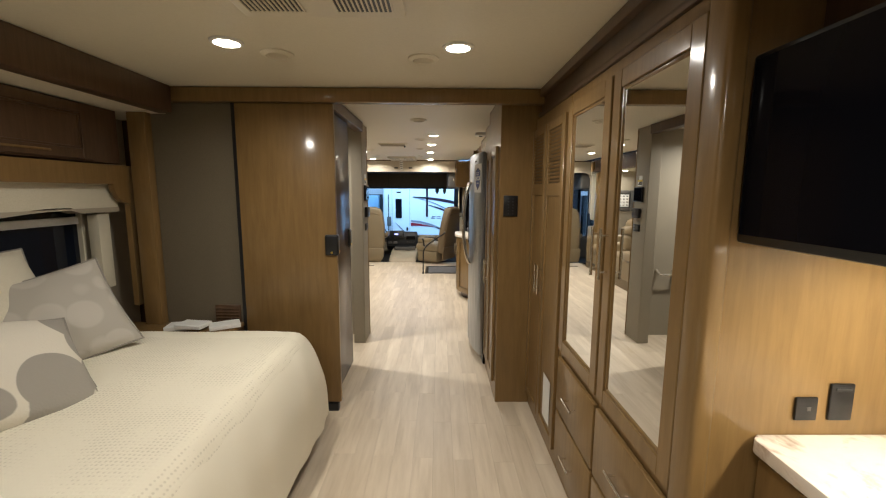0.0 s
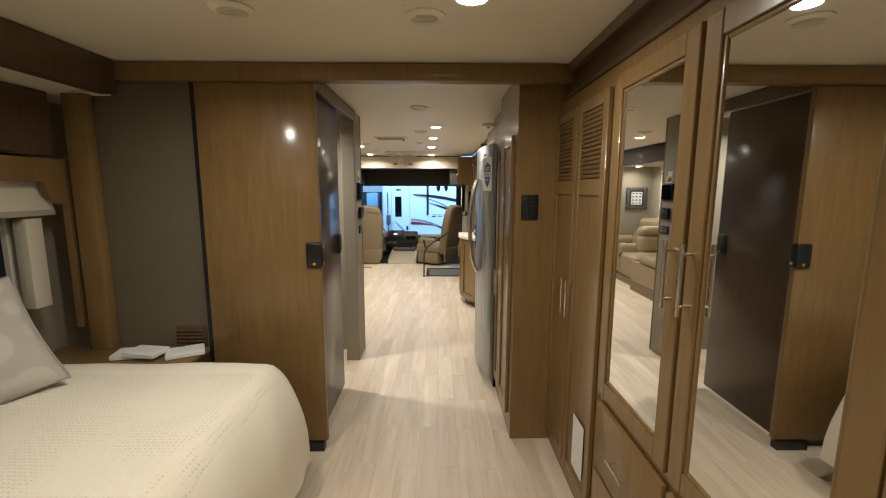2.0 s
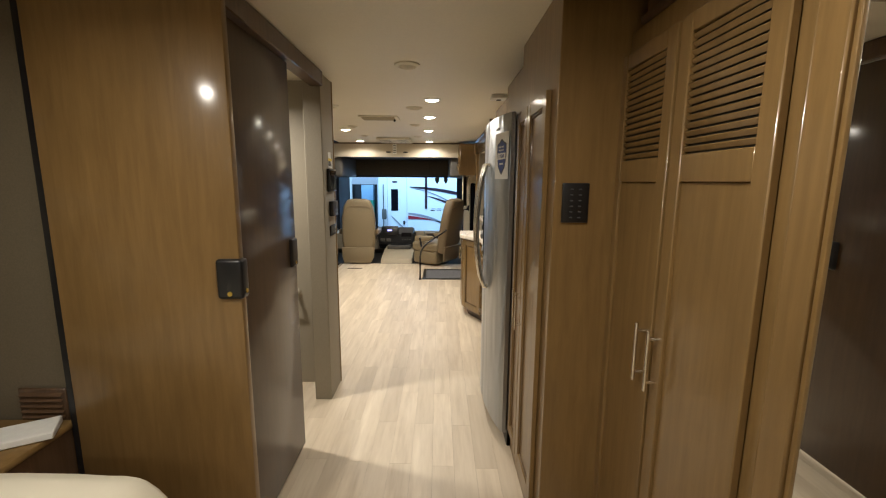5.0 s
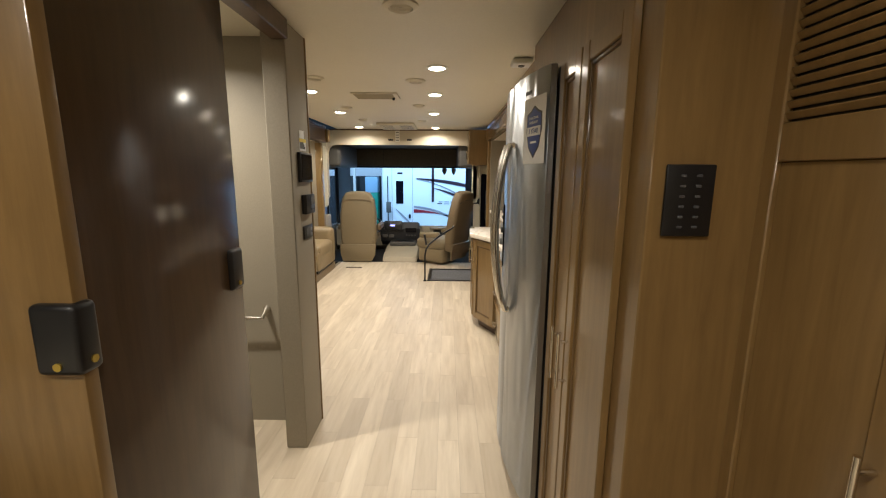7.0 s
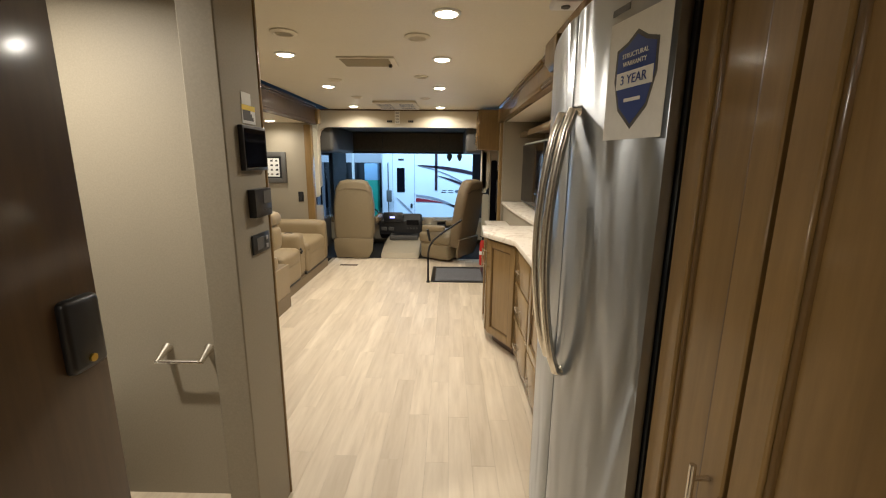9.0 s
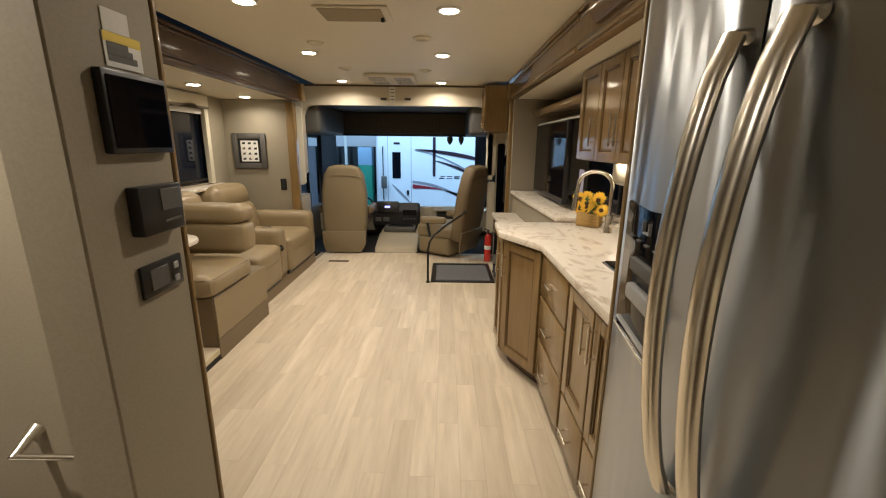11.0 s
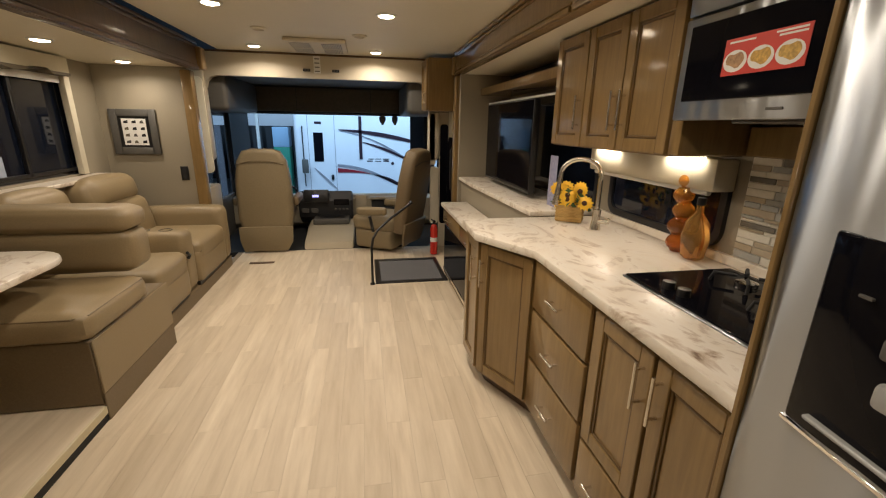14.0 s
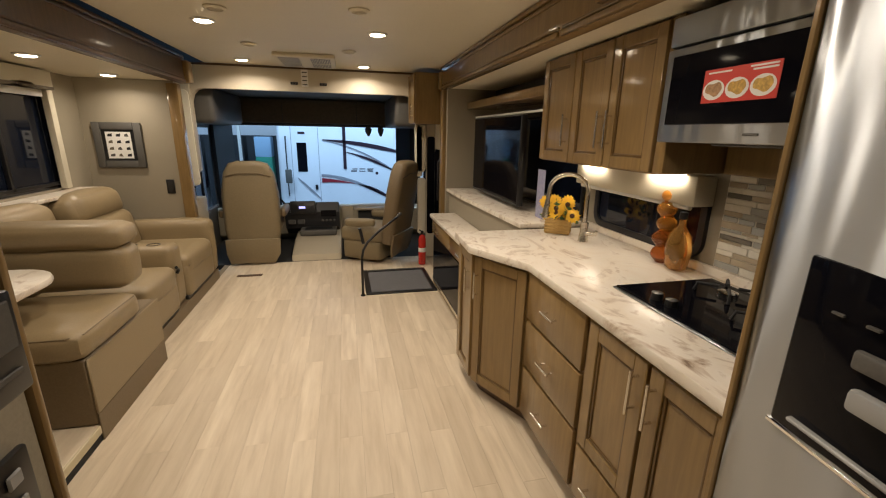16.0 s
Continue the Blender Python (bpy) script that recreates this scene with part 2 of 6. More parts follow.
def frame_matrix(origin, u, v):
    """Places a local panel (width along u, height along v, front along u x v)."""
    u, v = Vector(u), Vector(v)
    w = u.cross(v)
    m = Matrix((u, v, w)).transposed().to_4x4()
    m.translation = Vector(origin)
    return m


def moved(bm, m):
    bmesh.ops.transform(bm, matrix=m, verts=bm.verts)
    return bm


def door_frame(w, h, stile=0.055, deep=0.02):
    """Stiles, rails and the moulding round the panel of a cabinet door."""
    bm = box(0, stile, 0, h, 0, deep, 0.003)
    box(w - stile, w, 0, h, 0, deep, 0.003, bm=bm)
    box(stile, w - stile, 0, stile, 0, deep - 0.001, 0.003, bm=bm)
    box(stile, w - stile, h - stile, h, 0, deep - 0.001, 0.003, bm=bm)
    return bm


def door_moulding(w, h, stile=0.055, deep=0.02):
    bm = bmesh.new()
    k = 0.012
    for a in ((stile, stile + k, stile, h - stile), (w - stile - k, w - stile, stile, h - stile), (stile + k, w - stile - k, stile, stile + k), (stile + k, w - stile - k, h - stile - k, h - stile)):
        box(*a, 0.002, deep - 0.006, 0.004, 2, bm=bm)
    return bm


def bar_handle(length, out=0.03, r=0.0055, along="v"):
    """A bar pull standing off a front on two posts, centred at 0."""
    def at(a, b):
        return (0, a, b) if along == "v" else (a, 0, b)
    bm = tube([at(-length / 2, out), at(length / 2, out)], r)
    for s in (-0.36, 0.36):
        tube([at(s * length, 0), at(s * length, out)], r * 0.85, bm=bm)
    return bm


def cabinet_door(parent, m, w, h, mat, handle=None, panel_mat=None, stile=0.055, panel_name="panel", name="door"):
    """A framed door with its panel and its pull. handle: (u, v, length)."""
    d = part(name, moved(door_frame(w, h, stile), m), mat, parent)
    k = stile
    part("moulding", moved(door_moulding(w, h, stile), m), GLAZE if mat is not WOOD_DARK else mat, d, "dark glazed moulding")
    part(panel_name, moved(box(k, w - k, k, h - k, 0, 0.008, 0.002), m), panel_mat or mat, d)
    if handle:
        part("handle", moved(bar_handle(handle[2]), m @ pose(handle[0], handle[1], 0.019)), NICKEL, d, "brushed nickel bar handle")
    return d


def drawer_front(parent, m, w, h, mat, length=0.11):
    d = part("drawer_front", moved(box(0, w, 0, h, 0, 0.02, 0.006, 2), m), mat, parent)
    part("handle", moved(bar_handle(length, along="u"), m @ pose(w / 2, h / 2, 0.019)), NICKEL, d, "brushed nickel bar handle")
    return d


# faces towards -x: width runs against y, from the far edge to the near one
def west(x, y_far, z):
    return frame_matrix((x, y_far, z), (0, -1, 0), (0, 0, 1))


def south(x, y, z):
    return frame_matrix((x, y, z), (1, 0, 0), (0, 0, 1))


def east(x, y_near, z):
    return frame_matrix((x, y_near, z), (0, 1, 0), (0, 0, 1))


# ---- structure ----
CEIL = 2.14
FLOOR_SUB = structure("floor", box(-1.53, 1.5, -1.3, 8.98, -0.06, -0.002), speckled("vinyl_joint", (0.30, 0.24, 0.165), (0.25, 0.20, 0.135), 60, 0.8, 0.1), "pale wood-look vinyl plank floor")
structure("ceiling", box(-1.46, 1.5, -1.3, 8.98, CEIL, CEIL + 0.05), CREAM)
structure("wall_rear", box(-2.0, 1.5, -1.35, -1.3, 0, CEIL), WALLPAPER)
structure("wall_bed_slide", box(-2.0, -1.95, -1.3, 3.25, 0, CEIL), WALLPAPER)
structure("wall_bed_slide_end", box(-1.95, -1.5, 3.2, 3.25, 0, CEIL), WOOD_DARK)
structure("ceiling_bed_slide", box(-1.95, -1.47, -1.3, 3.2, 1.985, 2.0), CREAM)
structure("floor_bed_slide", box(-1.95, -1.362, -1.3, 3.2, -0.05, 0.06), RUBBER)
# same wallpaper as elsewhere, its shade put into the colour
structure("wall_bedroom_front", box(-1.64, -0.53, 2.93, 2.99, 0, CEIL), WALL_SHADED)
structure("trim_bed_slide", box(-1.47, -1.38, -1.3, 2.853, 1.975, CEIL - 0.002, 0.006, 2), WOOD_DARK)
structure("trim_bed_jamb", box(-1.675, -1.56, 2.86, 2.928, 0, 2.04, 0.01, 2), WOOD)
structure("trim_header", box(-1.52, 0.97, 2.855, 2.928, 2.05, CEIL - 0.003, 0.008, 2), WOOD)
structure("trim_door_track", box(-0.525, -0.445, 2.932, 4.178, 2.05, CEIL - 0.003, 0.005), WOOD_DARK)
structure("wall_right_rear", box(1.50, 1.55, -1.3, 4.6, 0, CEIL), WALLPAPER)
# bathroom
structure("wall_bath_front", box(-1.95, -0.577, 4.432, 4.46, 0, CEIL), WALLPAPER)
structure("wall_bath_left", box(-2.0, -1.95, 3.25, 4.6, 0, CEIL), WALLPAPER)
structure("floor_bath", box(-1.95, -1.362, 3.25, 4.428, -0.05, -0.001), FLOOR)
structure("ceiling_bath", box(-1.95, -1.462, 3.25, 4.46, CEIL, CEIL + 0.05), CREAM)
structure("wall_control_post", box(-0.573, -0.462, 4.178, 4.442, 0, CEIL - 0.002, 0.004), WALLPAPER)
structure("trim_post_edge", box(-0.478, -0.457, 4.443, 4.455, 0, CEIL - 0.003, 0.004, 2), WOOD_GREY)
# living slide
structure("wall_slide_rear", box(-2.5, -0.60, 4.462, 4.50, 0, CEIL), WALLPAPER)
structure("floor_slide", box(-2.45, -1.365, 4.52, 6.84, 0.05, 0.085, 0.004), FLOOR)
structure("ceiling_slide", box(-2.5, -1.58, 4.52, 8.56, 1.925, 1.96), CREAM)
structure("wall_slide_front", box(-2.5, -1.65, 8.555, 8.62, 0, CEIL), WALLPAPER)
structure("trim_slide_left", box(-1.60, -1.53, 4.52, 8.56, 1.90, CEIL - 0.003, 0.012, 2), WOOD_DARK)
structure("trim_slide_jamb", box(-1.70, -1.605, 8.50, 8.60, 0.0, 1.90, 0.012, 2), WOOD_GREY)
# kitchen slide
structure("wall_kitchen", box(1.42, 1.47, 4.6, 8.32, 0, 1.96), WALLPAPER)
structure("ceiling_kitchen_slide", box(0.93, 1.47, 4.55, 8.32, 1.93, 1.97), CREAM)
structure("wall_kitchen_end", box(0.90, 1.42, 8.28, 8.34, 0, CEIL), WALLPAPER)
structure("trim_slide_right", box(0.86, 0.93, 4.55, 8.42, 1.925, CEIL - 0.003, 0.012, 2), WOOD_GREY)


def slab_with_holes(axis, at, thick, u0, u1, v0, v1, holes):
    """An upright slab with rectangular openings, cut into strips. axis x: u is y; axis y: u is x."""
    bm = bmesh.new()
    us = sorted({u0, u1, *[h[0] for h in holes], *[h[1] for h in holes]})
    for a, b in zip(us, us[1:]):
        vs = [v0, v1]
        for h in holes:
            if h[0] <= a + 1e-6 and h[1] >= b - 1e-6:
                vs += [h[2], h[3]]
        vs.sort()
        for c, d in list(zip(vs, vs[1:]))[::2]:
            if d - c > 1e-4:
                box(*((at, at + thick, a, b, c, d) if axis == "x" else (a, b, at, at + thick, c, d)), bm=bm)
    return bm


structure("wall_slide_window", slab_with_holes("x", -2.5, 0.05, 4.52, 8.555, 0, 1.96, [(5.0, 6.45, 1.03, 1.78), (7.0, 8.17, 1.0, 1.78)]), WALLPAPER)


# ---- lamps ----
def downlight(x, y, z=CEIL, watts=8.7, spread=156):
    t = thing("downlight", (x, y, z), "round white recessed ceiling downlight, lit", "ceiling light", "ceiling downlights")
    part("trim_ring", lathe([(0.048, 0.0), (0.070, 0.0), (0.068, -0.006), (0.055, -0.010), (0.050, -0.006)], (x, y, z - 0.001), 28), WHITE, t)
    part("lens", lathe([(0.051, 0.0), (0.049, -0.008), (0.034, -0.013), (0.001, -0.015)], (x, y, z - 0.002), 24), LENS, t, "glowing frosted lens")
    d = bpy.data.lights.new("downlight_lamp", "AREA")
    d.shape, d.size, d.energy, d.color, d.spread = "DISK", 0.08, watts, (1.0, 0.89, 0.73), radians(spread)
    lamp = new("downlight_lamp", d)
    lamp.matrix_basis = pose(x, y, z - 0.022)
    return t


for x, y in ((-0.648, 2.08), (0.349, 2.12)):
    downlight(x, y, watts=6.2, spread=160)
for x, y in ((-0.66, 0.1), (0.355, 0.1)):
    downlight(x, y, watts=8.5)
for x, y in ((0.205, 5.04), (0.165, 5.96), (0.12, 7.12), (0.095, 8.62), (-0.88, 5.84), (-0.94, 7.06), (-1.04, 8.56)):
    downlight(x, y)
for y in (7.3, 8.25):
    downlight(-2.03, y, 1.925, 4.5)


# ---- bedroom ----
def bed():
    t = thing("bed", (-1.15, 1.8, 0.06), "bed made up with a cream dimpled bedspread", "bed")
    part("base", box(-1.9, -0.62, 1.05, 2.5, 0.06, 0.36, 0.01), WOOD_DARK, t)
    x0, x1, y0, y1, top = -1.92, -0.43, 1.02, 2.62, 0.70
    own = bmesh.new()
    n, k = 48, 44
    grid = []
    for i in range(n + 1):
        row = []
        for j in range(k + 1):
            u, v = i / n, j / k
            # arc length round the foot (u) and over both sides (v)
            su = u * 2.0
            sv = (v - 0.5) * 2.7
            x, dz1 = (x0 + su, 0.0) if su < 1.36 else (x1 - 0.10 * math.exp(-(su - 1.36) * 7) - 0.03 + 0.05 * min(1, (su - 1.36) * 3), -(su - 1.36) + 0.07 * (1 - math.exp(-(su - 1.36) * 9)))
            half = 0.70
            a = abs(sv)
            yy, dz2 = (sv, 0.0) if a < half else (math.copysign(half + 0.09 * (1 - math.exp(-(a - half) * 9)) + 0.02 * (a - half), sv), -(a - half) + 0.07 * (1 - math.exp(-(a - half) * 9)))
            z = top + dz1 + dz2 if dz1 + dz2 > -0.56 else top - 0.56
            w = 0.010 * noise.noise((x * 4, yy * 4, 1.3)) + (0.022 * noise.noise((yy * 6 + x * 5, z * 1.3, 4.1)) if dz1 + dz2 < -0.05 else 0)
            row.append(own.verts.new((x + (w if su > 1.36 else 0), (y0 + y1) / 2 + yy + (math.copysign(w, yy) if a > half else 0), z + (w if dz1 + dz2 > -0.05 else 0))))
        grid.append(row)
    for i in range(n):
        for j in range(k):
            own.faces.new((grid[i][j], grid[i + 1][j], grid[i + 1][j + 1], grid[i][j + 1]))
    bmesh.ops.recalc_face_normals(own, faces=own.faces[:])
    part("bedspread", own, SPREAD, t, "cream bedspread with a woven dimple pattern")
    return t


def spread_material():
    m = material("cream_bedspread", (0.74, 0.69, 0.55), 0.9)
    p = coords(m, (1, 1, 1))
    v = node(m, "ShaderNodeTexVoronoi", Scale=64.0, Randomness=0.2)
    link(m, p, "Vector", v, "Vector")
    r = ramp(m, v, "Distance", [(0.15, (0.60, 0.55, 0.43)), (0.36, (0.74, 0.69, 0.55))])
    # the dimples stop short of a plain border at the far side and the foot
    c = m.node_tree.nodes.new("ShaderNodeTexCoord")
    xyz = m.node_tree.nodes.new("ShaderNodeSeparateXYZ")
    link(m, c, "Object", xyz, "Vector")
    inside = []
    for axis, limit in (("X", 0.66), ("Y", 0.60)):
        k = m.node_tree.nodes.new("ShaderNodeMath")
        k.operation = "LESS_THAN"
        k.inputs[1].default_value = limit
        link(m, xyz, axis, k, 0)
        inside.append(k)
    both = m.node_tree.nodes.new("ShaderNodeMath")
    both.operation = "MULTIPLY"
    link(m, inside[0], 0, both, 0)
    link(m, inside[1], 0, both, 1)
    mix = m.node_tree.nodes.new("ShaderNodeMix")
    mix.data_type = "RGBA"
    mix.inputs[6].default_value = (0.76, 0.71, 0.57, 1)
    m.node_tree.links.new(both.outputs[0], mix.inputs[0])
    m.node_tree.links.new(r.outputs["Color"], mix.inputs[7])
    m.node_tree.links.new(mix.outputs[2], m.node_tree.nodes["Principled BSDF"].inputs["Base Color"])
    deep = m.node_tree.nodes.new("ShaderNodeMath")
    deep.operation = "MULTIPLY"
    link(m, v, "Distance", deep, 0)
    link(m, both, 0, deep, 1)
    bump(m, deep, 0, 0.6, 0.005)
    return m


SPREAD = spread_material()
bed()


def sliding_door(name, bm_x0, bm_x1, y0, y1, z0, z1, lock_at, label, finish):
    t = thing(name, ((bm_x0 + bm_x1) / 2, (y0 + y1) / 2, z0), label, "sliding door")
    part("panel", box(bm_x0, bm_x1, y0, y1, z0, z1, 0.004, 2), finish, t)
    a, b, c, d, e, f = lock_at
    lock = part("lock", box(a, b, c, d, e, f, 0.012, 3), BLACK, t, "black plastic door latch")
    return t, lock


GOLD = material("brass_key", (0.75, 0.55, 0.12), 0.3, 1.0)
door_a, lock_a = sliding_door("sliding_door", -1.02, -0.402, 2.892, 2.926, 0.06, 2.048, (-0.477, -0.389, 2.875, 2.93, 1.085, 1.222), "glossy brown maple sliding door pulled to one side of the passage", WOOD)
part("key", lathe([(0.008, 0), (0.008, -0.004), (0.001, -0.004)], (-0.432, 2.876, 1.105), 14, axis="y"), GOLD, lock_a)
part("key", lathe([(0.008, 0), (0.008, 0.004), (0.001, 0.004)], (-0.3905, 2.905, 1.11), 14, axis="x"), GOLD, lock_a)
part("edge_seal", box(-1.042, -1.021, 2.895, 2.926, 0.06, 2.048), BLACK, door_a, "black edge seal")
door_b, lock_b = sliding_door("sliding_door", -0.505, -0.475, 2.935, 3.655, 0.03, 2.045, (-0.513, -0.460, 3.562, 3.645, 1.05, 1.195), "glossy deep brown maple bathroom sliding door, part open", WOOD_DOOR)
part("key", lathe([(0.008, 0), (0.008, 0.004), (0.001, 0.004)], (-0.460, 3.605, 1.072), 14, axis="x"), GOLD, lock_b)


# wardrobe wall
def wardrobe():
    t = thing("wardrobe", (1.2, 2.6, 0), "tall brown maple wardrobe with louvred doors", "wardrobe")
    part("body", box(0.911, 1.498, 2.272, 3.0, 0.0, 1.975, 0.003), WOOD, t)
    for a, b, hy in ((3.02, 2.675, 0.315), (2.66, 2.305, 0.03)):
        w = a - b
        m = west(0.91, a, 0.09)
        d = part("door", moved(door_frame(w, 1.81, 0.05), m), WOOD, t)
        part("rail", moved(box(0.05, w - 0.05, 1.395, 1.465, 0.001, 0.018, 0.002), m), WOOD, d)
        part("panel", moved(box(0.05, w - 0.05, 0.05, 1.395, 0, 0.010, 0.002), m), WOOD, d)
        # black sheet behind the slats gives their gaps a painted shade
        part("gap_shade", moved(box(0.05, w - 0.05, 1.465, 1.76, 0.0, 0.002), m), BLACK, d)
        for i in range(15):
            s = box(0.05, w - 0.05, -0.0072, 0.0072, -0.0022, 0.0022, 0.001)
            part("slat", moved(s, m @ pose(0, 1.477 + i * 0.0195, 0.011) @ pose(0, 0, 0, 32)), WOOD, d)
        part("handle", moved(bar_handle(0.18), m @ pose(w - 0.028 if hy > 0.2 else 0.028, 0.89, 0.019)), NICKEL, d, "brushed nickel bar handle")
    return t


wardrobe()


def mirror_wardrobe():
    t = thing("mirrored_wardrobe", (1.2, 1.74, 0), "brown maple wardrobe with two mirrored doors above drawers", "wardrobe")
    part("body", box(0.911, 1.498, 1.14, 2.268, 0.0, 1.975, 0.003), WOOD, t)
    for a, b, near in ((2.25, 1.745, False), (1.725, 1.205, True)):
        w = a - b
        m = west(0.91, a, 0.70)
        d = part("door", moved(door_frame(w, 1.225, 0.062), m), WOOD, t)
        part("moulding", moved(door_moulding(w, 1.225, 0.062), m), WOOD, d)
        part("mirror", moved(box(0.062, w - 0.062, 0.062, 1.225 - 0.062, 0.0, 0.009), m), MIRROR, d, "clear mirror pane")
        part("handle", moved(bar_handle(0.19), m @ pose(0.03 if near else w - 0.03, 0.58, 0.019)), NICKEL, d, "brushed nickel bar handle")
    drawer_front(t, west(0.91, 2.25, 0.375), 0.505, 0.285, WOOD, 0.13)
    drawer_front(t, west(0.91, 2.25, 0.075), 0.505, 0.285, WOOD, 0.13)
    drawer_front(t, west(0.91, 1.725, 0.375), 0.52, 0.285, WOOD, 0.15)
    drawer_front(t, west(0.91, 1.725, 0.075), 0.52, 0.285, WOOD, 0.15)
    part("end_post", box(0.885, 0.935, 1.115, 1.20, 0.0, 1.975, 0.012, 3), WOOD, t)
    return t


mirror_wardrobe()
crown = bmesh.new()
for k, (o, z0, z1) in enumerate(((0.0, 1.975, 2.0), (0.02, 2.0, 2.09), (-0.01, 2.09, 2.137))):
    box(0.90 + o, 1.498, -1.28, 2.925, z0, z1, 0.006, 2, bm=crown)
structure("trim_crown", crown, WOOD_DARK)

# pantry, refrigerator wall
def pantry():
    t = thing("pantry_cabinet", (1.1, 3.3, 0), "tall brown maple pantry cabinet with two framed doors", "cabinet")
    part("body", box(0.675, 1.498, 3.002, 3.662, 0.0, 2.135, 0.003), WOOD, t)
    for a, b, first in ((3.42, 3.095, True), (3.655, 3.43, False)):
        w = a - b
        cabinet_door(t, west(0.675, a, 0.115), w, 1.70, WOOD, (0.03 if first else w - 0.03, 0.77, 0.18))
    return t


pantry()


def fridge():
    x0, y0, y1, z0, z1 = 0.622, 3.672, 4.568, 0.04, 1.83
    t = thing("refrigerator", (0.95, 4.1, 0), "stainless steel side-by-side refrigerator with a black water dispenser", "refrigerator")
    part("body", box(0.656, 1.40, y0, y1, 0.0, z1 - 0.01, 0.004), BLACK, t)

    def curved(a, b, z0, z1):
        n = 14
        out = [(0.65, a), (0.65, b)]
        for k in range(n + 1):
            y = b + (a - b) * k / n
            s = (y - (y0 + y1) / 2) / ((y1 - y0) / 2)
            e = min(abs(y - a), abs(y - b))
            out.append((x0 - 0.065 * (1 - s * s) + 0.006 * max(0, 1 - e / 0.012), y))
        return prism(out, z0, z1, 0.004)
    cen, mid = (y0 + y1) / 2, 4.075
    near = part("door", curved(y0, mid - 0.003, z0 + 0.04, z1), STEEL, t)
    far = part("door", curved(mid + 0.003, y1, z0 + 0.04, z1), STEEL, t)
    part("kick_grille", box(0.66, 0.70, y0, y1, 0.0, 0.07), BLACK, t)
    for d, y in ((near, mid - 0.075), (far, mid + 0.035)):
        pts = []
        for k in range(15):
            s = k / 14
            pts.append((0.545 - 0.05 * math.sin(math.pi * s) ** 0.7, y, 0.85 + 0.73 * s))
        pts = [(0.562, y, 0.85)] + pts + [(0.562, y, 1.58)]
        strap = tube(pts, 0.0135, 12)
        for v in strap.verts:
            v.co.y = y + (v.co.y - y) * 1.7
        part("handle", strap, NICKEL, d, "long bowed steel handle")

    def on_front(y_a, y_b, z_a, z_b, out, deep, r=0.0, seg=1):
        """A piece let into the bowed door, standing out from it."""
        bm = box(-out, deep, y_a, y_b, z_a, z_b, r, seg)
        for v in bm.verts:
            s = (v.co.y - cen) / ((y1 - y0) / 2)
            v.co.x += x0 - 0.065 * (1 - s * s)
        return bm
    disp = part("dispenser", on_front(4.20, 4.475, 1.01, 1.315, 0.006, 0.03, 0.006, 2), BLACK_GLASS, far, "black glossy water dispenser panel")
    part("lever", on_front(4.20, 4.36, 1.115, 1.15, 0.022, 0.0, 0.008, 2), GREY_LIGHT, disp, "grey dispenser lever")
    part("spout", on_front(4.20, 4.37, 1.175, 1.205, 0.016, 0.0, 0.006, 2), GREY, disp)
    part("drip_tray", on_front(4.22, 4.44, 1.032, 1.040, 0.014, 0.0, 0.003), GREY_LIGHT, disp)
    part("frame", on_front(4.195, 4.48, 1.002, 1.009, 0.008, 0.0, 0.001), CHROME, disp)
    for k in range(4):
        part("icon", on_front(4.25 + 0.05 * k, 4.268 + 0.05 * k, 1.238, 1.2415, 0.0075, 0.0), GREY, disp)
    for y in (4.30, 4.335):
        part("icon", on_front(y, y + 0.003, 1.262, 1.287, 0.0075, 0.0), GREY_LIGHT, disp)
    part("icon", on_front(4.303, 4.335, 1.262, 1.265, 0.0075, 0.0), GREY_LIGHT, disp)
    part("maker_mark", on_front(3.80, 3.86, 1.755, 1.768, 0.0012, 0.002), GREY, near, "small plain maker's mark")
    return t


fridge()
structure("trim_over_fridge", box(0.74, 1.498, 3.635, 4.55, 1.86, CEIL - 0.003, 0.006), WOOD)


